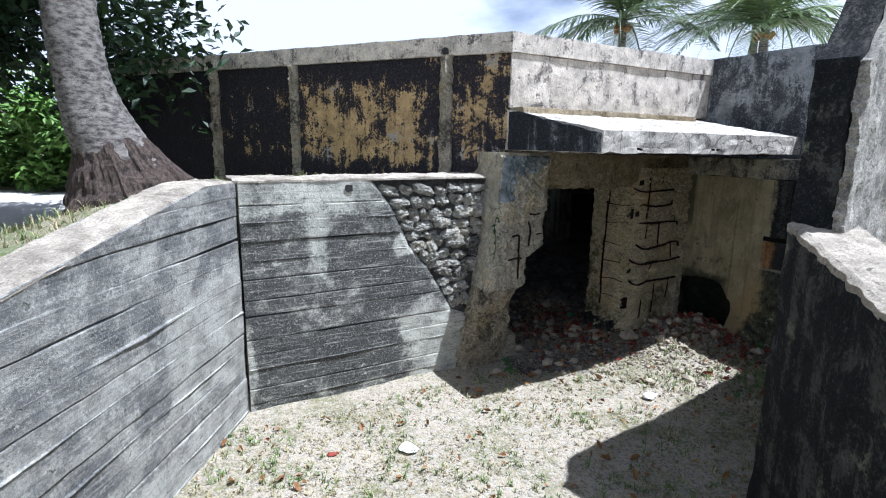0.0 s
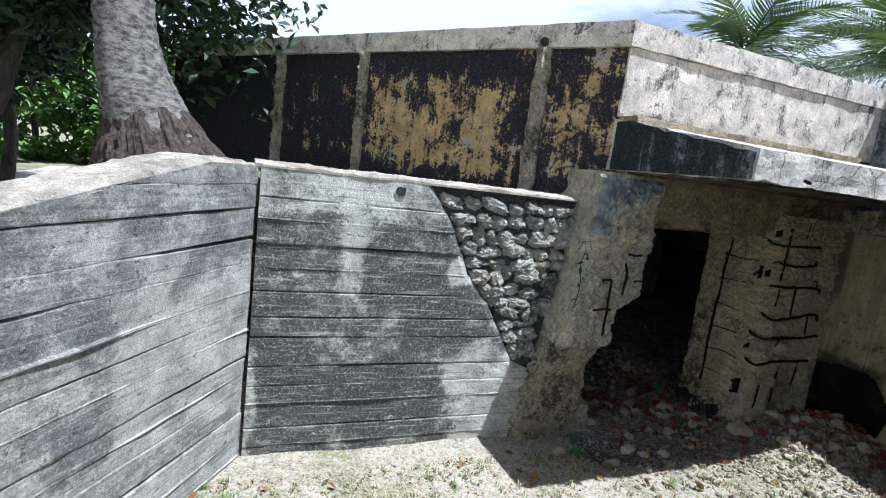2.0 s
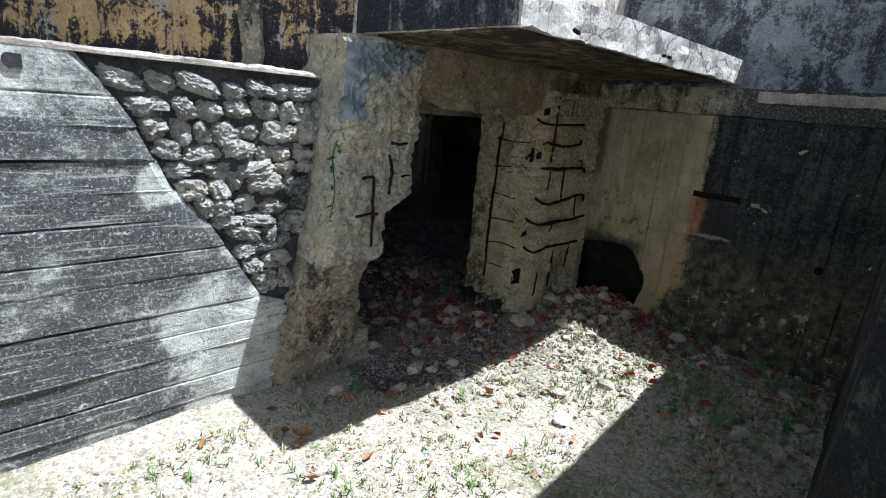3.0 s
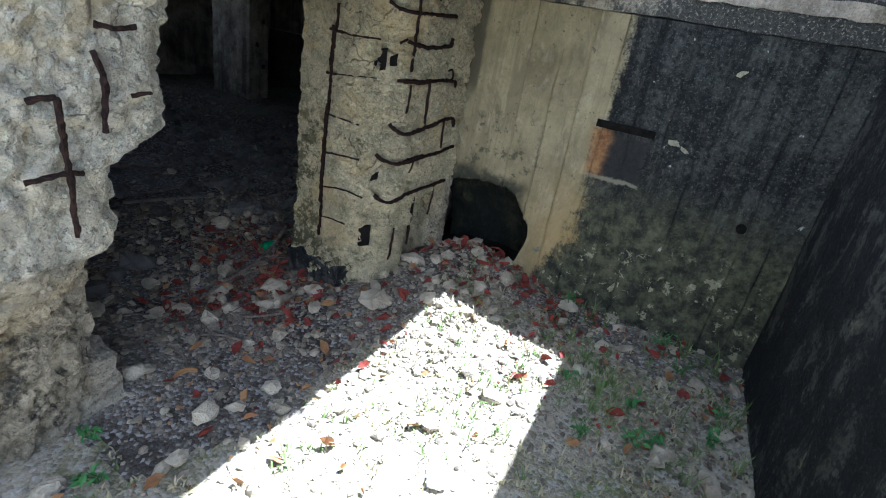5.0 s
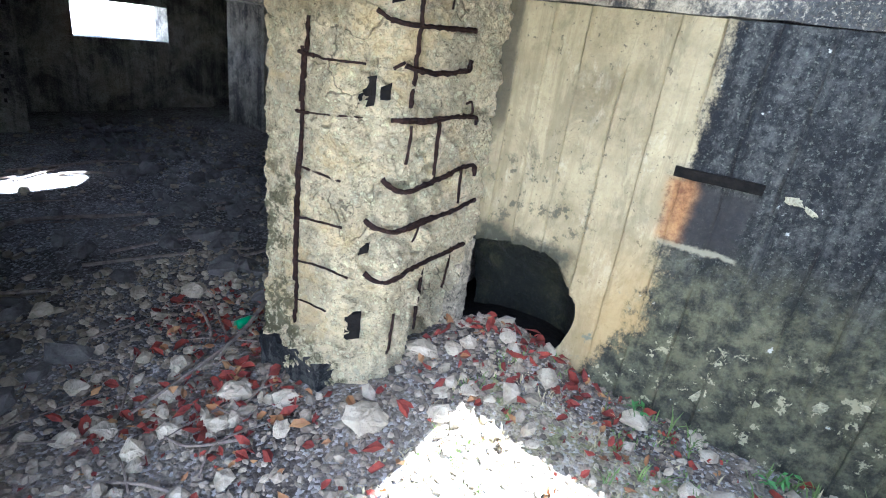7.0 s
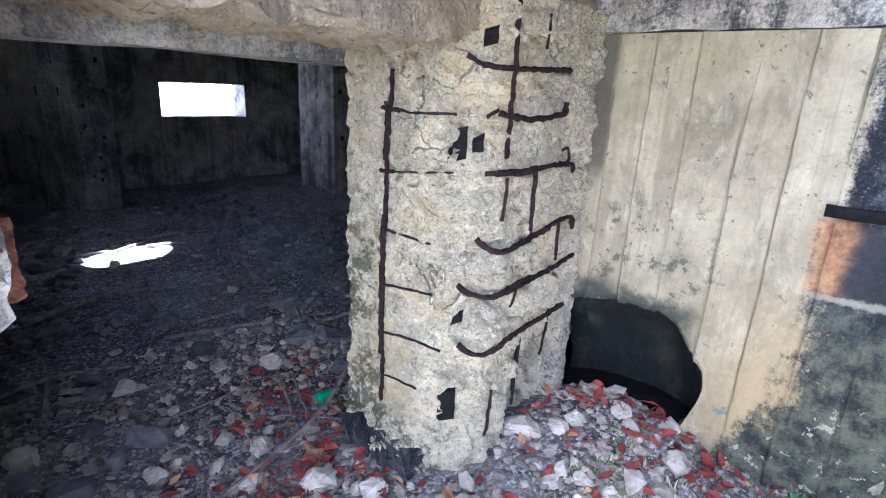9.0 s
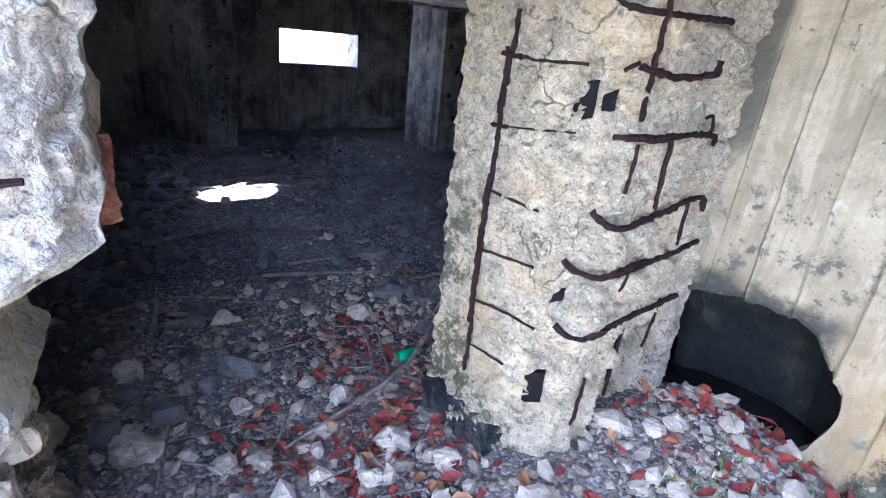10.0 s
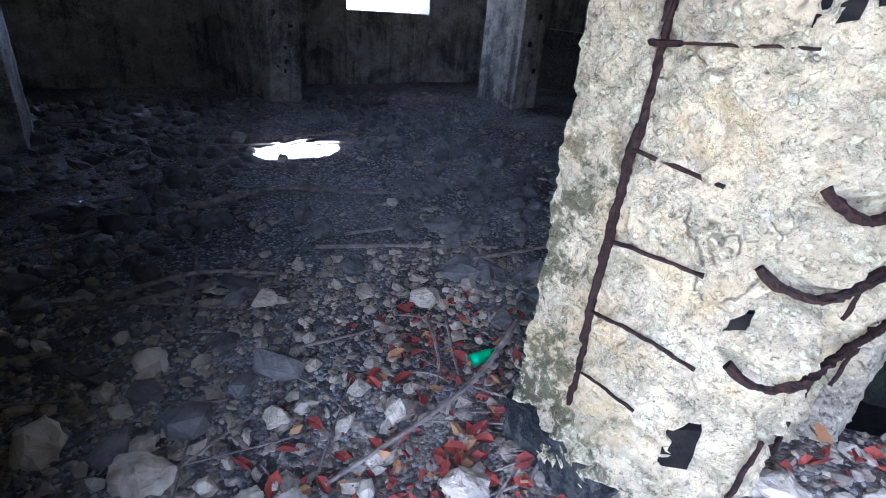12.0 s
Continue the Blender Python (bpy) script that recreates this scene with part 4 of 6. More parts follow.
# ---- bunker ----
def slanting_parapet():
    wall = tagged(new("wall_northwest"), "black and ochre mouldy rendered parapet with rough ribs", "wall", "", "structure")
    length = 7.2

    def f(u, v, w):
        s = u * length
        z = 1.6 + 2.0 * w
        n = 0.007 * fbm(Vector((s, z, 1)), 2.5, 3)
        p = DIAG * s - DIAG_OUT * (v * 0.45 + n + 0.02)
        return Vector((p.x + 0.004, p.y, z))

    part("wall_body", block(f, 60, 1, 18), M["ochre"], wall)

    def cap(u, v, w):
        s = u * length - 0.02
        n = 0.010 * fbm(Vector((s * 2, v, w)), 2.5, 3)
        p = DIAG * s - DIAG_OUT * (v * 0.52 - 0.035 + n)
        return Vector((p.x, p.y, 3.60 + 0.205 * w + n - 0.03 * u * 0))

    part("band", block(cap, 70, 4, 2), M["parapet"], wall, "weathered pale concrete band")
    for s, wide, hole in ((0.78, 0.15, True), (3.05, 0.12, False), (4.55, 0.16, True)):
        def rib(u, v, w, s=s, wide=wide):
            z = 1.7 + 1.91 * w
            ss = s + (u - 0.5) * wide + 0.02 * noise.noise(Vector((z * 9, u * 3, s)))
            d = 0.10 * (0.75 + 0.5 * noise.noise(Vector((z * 8, u * 5, s * 3)))) + 0.05 * noise.noise(Vector((z * 21, u * 9, s)))
            d *= 0.55 + 0.45 * math.sin(math.pi * u)
            p = DIAG * ss + DIAG_OUT * ((1 - v) * d - 0.03 * v - 0.02)
            return Vector((p.x, p.y, z))

        part("rib", block(rib, 5, 1, 60), M["rib"], wall, "broken concrete rib")
        if hole:
            q = DIAG * s + DIAG_OUT * 0.01
            # A dark plug, no opening; its colour is the hole's shade
            part("knocked_hole", tube([(q.x - DIAG_OUT.x * -0.035, q.y - DIAG_OUT.y * -0.035, 3.645), (q.x - DIAG_OUT.x * 0.06, q.y - DIAG_OUT.y * 0.06, 3.645)], 0.045, 8, 1.0, 0.3), M["void"], wall, "ragged hole, a dark plug for its shade")


def front_wall():
    wall = tagged(new("wall_front"), "streaked pale rendered parapet above a broken doorway", "wall", "", "structure")
    part("parapet", rough_box((0.01, 0.0, 3.02), (3.47, 0.45, 3.60), 0.1, 0.010, 5, 1), M["parapet"], wall, "pale render with dark streaks")
    part("band", rough_box((-0.02, -0.025, 3.604), (3.468, 0.48, 3.81), 0.1, 0.010, 5, 2), M["parapet"], wall, "weathered pale concrete band")

    def lintel(u, v, w):
        x = 0.02 + 2.88 * u
        low = lerp_table([(-0.1, 2.3), (0.3, 2.3), (0.5, 2.18), (0.72, 2.13), (1.3, 2.12), (1.75, 2.12), (1.9, 2.18), (2.3, 2.24), (2.9, 2.28)], x)
        low += 0.04 * noise.noise(Vector((x * 9, v * 2, 2))) + 0.035 * noise.noise(Vector((x * 21, v * 7, 2)))
        z = low + (3.02 - low) * w
        e = 0.035 * fbm(Vector((x, v * 0.5, z)), 5, 3)
        y = -0.22 + 0.64 * v + (e if v == 0 else 0)
        return Vector((x, y, z))

    part("lintel", block(lintel, 90, 12, 18), M["lintel"], wall, "broken brown lintel")

    def jamb(u, v, w):
        z = -0.1 + 2.63 * w
        right = lerp_table([(-0.1, 0.10), (0.30, 0.10), (0.62, 0.04), (0.86, 0.0), (0.97, 0.05), (1.04, 0.20), (1.34, 0.20), (1.40, 0.29), (1.48, 0.41),
                            (1.62, 0.43), (1.8, 0.425), (2.0, 0.46), (2.4, 0.50)], z)
        right += 0.035 * noise.noise(Vector((z * 8, v * 2, 1))) + 0.022 * noise.noise(Vector((z * 22, v * 5, 6)))
        left = lerp_table([(-0.1, -0.62), (0.4, -0.56), (0.8, -0.44), (1.0, -0.38), (1.25, -0.33), (1.75, -0.27), (2.4, -0.20)], z)
        left += 0.03 * noise.noise(Vector((z * 9, v * 3, 8)))
        x = left + (right + (0.06 + 0.14 * step(1.10, 0.95, z)) * v - left) * u
        gouge = 0.030 * fbm(Vector((x, 0, z)), 4.0, 3) + 0.030 * fbm(Vector((x, 0, z)), 17, 4) + lumps(Vector((x, 0.3, z)), 0.21, 0.016)
        low = 0.16 * step(1.0, 0.6, z) + 0.05 * step(0.5, 0.0, z)
        rounding = 0.07 * step(0.85, 1.0, u) * step(0.4, 0.0, v) + 0.07 * step(0.12, 0.0, u) * step(0.4, 0.0, v)
        y0 = -0.25 + gouge + low
        y = y0 + (0.42 - y0) * v + rounding
        return Vector((x, y, z))

    split = 0.42
    part("left_jamb", block(lambda u, v, w: jamb(u, v, split + (1 - split) * w), 60, 16, 100), M["jamb"], wall, "crumbled doorway side with bare gravel")
    part("jamb_foot", block(lambda u, v, w: jamb(u, v, split * 1.01 * w) + (noise.noise_vector(Vector((u * 9, v * 5, w * 9))) * 0.04 + noise.noise_vector(Vector((u * 21, v * 11, w * 24))) * 0.035) * min(1, 4 * (1 - w)), 50, 14, 60), M["jambfoot"], wall, "dark crumbling masonry foot")
    part("brick", rough_box((0.40, -0.05, 1.46), (0.462, 0.04, 1.66), 0.02, 0.014, 11, 4), M["brick"], wall, "eroded rust-red brick")
    part("foot_stone", rough_box((0.02, -0.02, -0.05), (0.22, 0.30, 0.36), 0.04, 0.04, 6, 2), M["rib"], wall, "yellow-brown stone at the foot")
    part("footing", rough_box((0.05, 0.05, 0.30), (0.16, 0.3, 0.80), 0.04, 0.03, 7, 3), M["rib"], wall, "yellow-brown broken core")

    def smear(u, v, w, u0, u1, z0, z1):
        a = u0 + (u1 - u0) * u
        low = z0 + 0.16 * noise.noise(Vector((a * 14, z0, 1))) * (1 - w)
        p = jamb(a, 0, (low + (z1 - low) * w + 0.1) / 2.63)
        return p + Vector((0, -0.007 + 0.03 * v, 0))

    for u0, u1, z0, z1 in ((0.03, 0.24, 2.0, 2.50), (0.24, 0.85, 2.34, 2.50)):
        part("plaster_smear", block(lambda u, v, w, q=(u0, u1, z0, z1): smear(u, v, w, *q), 24, 1, 24), M["plaster"], wall, "blue-grey plaster remnant")

    # x, low z, high z and half width of the square pockets
    pockets = ((1.900, 1.685, 1.815, 0.037), (1.955, 1.720, 1.790, 0.024), (1.925, 0.965, 1.015, 0.026), (1.895, 0.47, 0.62, 0.042), (1.965, 2.13, 2.195, 0.028))

    def pillar(u, v, w):
        z = -0.1 + 2.45 * w
        groove = 0.034 * math.exp(-((v - 0.545) / 0.035) ** 2) * step(0.25, 0.45, z) * (0.55 + 0.6 * noise.noise(Vector((z * 7, 2, 0))))
        x0 = 1.805 + 0.025 * noise.noise(Vector((z * 5, v * 3, 0))) + 0.020 * fbm(Vector((z * 17, v * 12, 3)), 1.0, 3) + lumps(Vector((5, v * 0.7, z)), 0.17, 0.022) + 0.05 * step(0.22, 0.0, v) + groove
        x1 = 2.905
        x = x0 + (x1 - x0) * u
        front = -0.30 + 0.13 * step(0.17, 0.0, u)
        under = step(0.36, 0.26, z) * 0.07 * step(1.98, 1.90, x)
        rot = step(2.22, 2.40, x) * step(0.88 - 0.22 * (2.9 - x), 0.76 - 0.22 * (2.9 - x), z)
        shards = max(0.0, noise.noise(Vector((x * 13, 3, z * 3.2)))) * 0.20 + max(0.0, noise.noise(Vector((x * 24, 8, z * 9)))) * 0.07
        under += rot * (0.01 + 0.13 * step(2.29, 2.34, x + 0.03 * noise.noise(Vector((z * 12, 1, 1)))) * step(2.76, 2.71, x + 0.02 * noise.noise(Vector((z * 14, 7, 1)))) + shards * 0.8) + step(0.75, 0.6, z) * step(1.93, 2.0, x) * (1 - rot) * 0.10 * max(0.0, noise.noise(Vector((x * 15, 5, z * 2.5)))) ** 0.7
        gouge = 0.018 * fbm(Vector((x, 0, z)), 5.0, 3) + 0.024 * fbm(Vector((x, 0, z)), 26, 3) + lumps(Vector((x, 0, z)), 0.26, 0.034) + lumps(Vector((x, 4, z)), 0.08, 0.010)
        bulge = 0.0
        for cx, cz, rx, rz, d in ((2.03, 1.215, 0.085, 0.10, 0.055), (2.26, 1.22, 0.07, 0.09, 0.045), (2.0, 0.955, 0.085, 0.10, 0.055), (2.28, 0.99, 0.10, 0.08, 0.035)):
            r = math.hypot((x - cx) / rx, (z - cz) / rz)
            bulge += -1.25 * d * (1 - r * r) + 0.03 * step(0.85, 1.0, r) if r < 1 else 0.045 * step(1.30, 1.05, r)
        y0 = front + under + gouge + bulge
        y = y0 + (0.42 - y0) * v
        return Vector((x, y, z))

    part("pillar", block(pillar, 112, 40, 190), M["agg"], wall, "crumbled beige pillar with bare gravel and rusted bars")
    # Each pocket is a black block; its colour stands in for the shade inside
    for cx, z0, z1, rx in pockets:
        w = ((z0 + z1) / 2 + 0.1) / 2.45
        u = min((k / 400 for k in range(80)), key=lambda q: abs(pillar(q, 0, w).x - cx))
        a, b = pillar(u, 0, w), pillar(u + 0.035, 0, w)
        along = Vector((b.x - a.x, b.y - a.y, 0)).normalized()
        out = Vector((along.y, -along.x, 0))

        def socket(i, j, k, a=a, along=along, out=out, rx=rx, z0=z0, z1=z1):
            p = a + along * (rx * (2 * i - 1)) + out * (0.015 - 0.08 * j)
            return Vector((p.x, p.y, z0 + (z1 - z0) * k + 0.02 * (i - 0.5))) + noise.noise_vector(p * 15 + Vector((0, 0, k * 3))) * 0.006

        part("pocket", block(socket, 4, 1, 6), M["hollow"], wall, "square pocket, a black block for its shade")
    for k, (x, z, wide) in enumerate(((2.40, 0.36, 0.13), (2.52, 0.42, 0.17), (2.60, 0.31, 0.12), (2.46, 0.58, 0.09), (2.63, 0.55, 0.10), (2.36, 0.50, 0.07))):
        chip = part("loose_stone", rock_mesh(90 + k, M["agg"], 3, 0.9, 0.6), None, wall)
        chip.location, chip.scale, chip.rotation_euler = (x, -0.20 + 0.02 * (k % 2), z), (wide, 0.13, wide * 0.8), (0.2 * k, 0.5 * k, 0)

    def strip(u, v, w):
        z = 0.18 + 0.66 * w
        x = 2.735 + 0.06 * w + (0.13 - 0.05 * w) * u
        p = Vector((x, -0.31 + 0.10 * v, z))
        return p + noise.noise_vector(p * 9) * 0.022 + noise.noise_vector(p * 31) * 0.010

    part("shard", block(strip, 8, 5, 34), M["jambfoot"], wall, "leaning mossy concrete shard")
    part("footing", rough_box((1.795, -0.06, -0.15), (1.96, 0.45, 0.27), 0.02, 0.030, 9, 9), M["mossy"], wall, "wet black mossy footing")
    part("inner_wall", rough_box((-0.25, 0.425, 2.05), (2.95, 0.75, 2.6), 0.2, 0.01, 4, 2), M["room"], wall)
    return wall


def canopy():
    slab = tagged(new("canopy"), "cracked pale concrete canopy slab over the doorway", "canopy", "", "structure")

    def f(u, v, w):
        x = 3.24 * u
        y = -1.42 + 1.62 * v
        top = 2.76 + 0.165 * min(1.42, 1.62 * v)
        low = 2.555 + 0.01 * noise.noise(Vector((x * 6, y * 6, 0)))
        if v == 0 and w == 0:
            low += 0.03 * max(0, noise.noise(Vector((x * 5, 1, 0)))) + 0.012 * noise.noise(Vector((x * 19, 2, 0)))
        n = 0.010 * fbm(Vector((x, y, w)), 5, 3)
        if u == 1:
            x -= 0.06 * v
        return Vector((x + (n if u in (0, 1) else 0), y + (n if v == 0 else 0), low + (top - low) * w + (n if w == 1 else 0)))

    part("slab", block(f, 70, 30, 4), M["canopy"], slab)
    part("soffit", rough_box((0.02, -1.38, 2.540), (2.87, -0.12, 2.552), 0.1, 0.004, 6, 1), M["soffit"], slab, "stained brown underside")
    # Thin plate that puts the left side's shade into colour
    def cheek(u, v, w):
        y = -1.40 + 1.38 * v
        low, top = 2.562, 2.735 + 0.165 * min(1.42, 1.62 * v) - 0.05 * max(0, noise.noise(Vector((y * 6, 1, 4))))
        return Vector((-0.016 + 0.03 * u + 0.004 * noise.noise(Vector((y * 14, w * 3, 0))), y, low + (top - low) * w))

    part("left_cheek", block(cheek, 1, 40, 8), M["dusky"], slab, "left edge painted near black for its shade, with pale drips")


slanting_parapet()
front_wall()
canopy()


def room():
    """The dark room behind the doorway."""
    wall = M["room"]
    back = tagged(new("wall_back"), "sooty concrete wall with bright slit windows", "wall", "", "structure")
    cuts = [(-0.3, 1.0), (4.36, 5.98)]
    x = -2.6
    for a, b in cuts + [(9.3, 9.3)]:
        part("wall_body", rough_box((x, 8.5, -0.2), (a, 8.95, 2.62), 0.3, 0.01, 3, x), wall, back)
        if a < 9:
            part("sill_wall", rough_box((a, 8.5, -0.2), (b, 8.95, 1.20), 0.2, 0.012, 5, a), wall, back)
            part("head_wall", rough_box((a, 8.5, 1.80), (b, 8.95, 2.62), 0.1, 0.018, 9, a), wall, back)
        x = b
    east = structure("wall_room_east", rough_box((9.0, 0.2, -0.2), (9.3, 8.5, 2.62), 0.4, 0.01, 3, 1), wall, "sooty concrete wall")
    west = structure("wall_room_west", rough_box((-2.60, 4.6, -0.2), (-2.25, 8.5, 2.60), 0.4, 0.01, 3, 2), wall, "sooty concrete wall")
    structure("wall_room_front", rough_box((2.91, 0.15, -0.2), (9.0, 0.45, 2.62), 0.4, 0.01, 3, 3), wall, "sooty concrete wall")

    def diag(u, v, w):
        p = Vector((-0.20, 0.66, 0)) + DIAG * (u * 4.9) - DIAG_OUT * (v * 0.25)
        return Vector((p.x, p.y, -0.2 + 2.82 * w))

    structure("wall_room_diagonal", block(diag, 10, 1, 8), wall, "sooty concrete wall")
    # ceiling, broken through in one place
    hx, hy = 3.15, 4.0
    bm = bmesh.new()
    ring, outer = [], []
    for k in range(24):
        t = 2 * math.pi * k / 24
        r = 1 + 0.18 * noise.noise(Vector((math.cos(t) * 2, math.sin(t) * 2, 3)))
        c, s = math.cos(t), math.sin(t)
        ring.append((hx + 0.52 * r * c, hy + 0.36 * r * s))
        m = max(abs(c), abs(s))
        outer.append((hx + 6.9 * c / m, hy + 5.6 * s / m))
    for z in (2.60, 2.90):
        lo = [bm.verts.new((px, py, z)) for px, py in ring]
        hi = [bm.verts.new((max(-3.6, min(9.4, px)), max(0.05, min(9.0, py)), z)) for px, py in outer]
        for k in range(24):
            bm.faces.new((lo[k], lo[(k + 1) % 24], hi[(k + 1) % 24], hi[k]))
        if z < 2.7:
            first = (lo, hi)
    for one, two in zip(first, (lo, hi)):
        for k in range(24):
            bm.faces.new((one[k], one[(k + 1) % 24], two[(k + 1) % 24], two[k]))
    bmesh.ops.recalc_face_normals(bm, faces=bm.faces)
    cut = bmesh.ops.bisect_plane(bm, geom=bm.verts[:] + bm.edges[:] + bm.faces[:], plane_co=DIAG_OUT * -0.2, plane_no=DIAG_OUT, clear_outer=True)
    structure("ceiling", bm, wall, "dark concrete ceiling with a hole to the sky")
    for lo, hi in (((6.2, 6.0, -0.2), (6.65, 7.0, 2.60)), ((-0.6, 5.4, -0.2), (-0.1, 6.2, 2.60))):
        col = thing("column", "grimy square concrete column pocked with holes", "column", "columns of the room", (lo[0], lo[1], 0))
        b = rough_box((0, 0, lo[2]), (hi[0] - lo[0], hi[1] - lo[1], hi[2]), 0.08, 0.012, 6, lo[0])
        part("shaft", b, wall, col)
        for hz, hxx in ((1.75, 0.1), (1.35, 0.28), (0.55, 0.3), (0.95, 0.14)):
            # Pock marks are dark blocks coloured as shade
            part("pock", rough_box((hxx, -0.012, hz), (hxx + 0.07, 0.03, hz + 0.08), 0.04, 0.010, 20, hz), M["void"], col, "pock mark, a dark block for its shade")
    pier = thing("column", "grimy splayed concrete pier pocked with holes between the window bays", "column", "columns of the room", (2.68, 7.3, 0))

    def splay(u, v, w):
        z = -0.2 + 2.8 * w
        x = -0.66 * v + (0.46 + 0.75 * v) * u
        p = Vector((x, 1.22 * v, z))
        return p + noise.noise_vector(p * 6) * 0.012 + noise.noise_vector(p * 19) * 0.008

    part("shaft", block(splay, 8, 16, 36), wall, pier)
    q = random.Random(77)
    for k in range(16):
        x, z, w = q.uniform(0.05, 0.38), q.uniform(0.3, 2.1), q.uniform(0.02, 0.055)
        # More dark blocks coloured as the shade in pock marks
        part("pock", rough_box((x, -0.012, z), (x + w, 0.03, z + w * q.uniform(0.8, 1.6)), 0.03, 0.008, 20, z), M["void"], pier, "pock mark, a dark block for its shade")
    for k in range(9):
        v, z = q.uniform(0.1, 0.9), q.uniform(1.0, 2.2)
        x = -0.66 * v
        part("pock", rough_box((x - 0.012, 1.22 * v, z), (x + 0.03, 1.22 * v + 0.06, z + q.uniform(0.06, 0.14)), 0.03, 0.008, 20, z), M["void"], pier, "pock mark, a dark block for its shade")
    for y in (5.6,):
        structure("beam", rough_box((-2.0 if y > 4 else -0.9, y, 2.34), (9.0, y + 0.35, 2.60), 0.3, 0.015, 4, y), wall, "sooty concrete ceiling beam")


room()


# ---- rusted bars in the broken concrete ----
def bar(parent, pts, r=0.010):
    """A corroded bar: flaking scale round a bent rod."""
    p, out = smoothed(pts, 4), []
    for a, b in zip(p, p[1:]):
        n = max(1, round((b - a).length / 0.012))
        out += [a + (b - a) * k / n for k in range(n)]
    out.append(p[-1])
    out = [q + noise.noise_vector(q * 13) * 0.006 for q in out]
    part("rebar", tube(out, r, 7, 1.0, 0.75), M["steel"], parent)


front = bpy.data.objects["wall_front"]
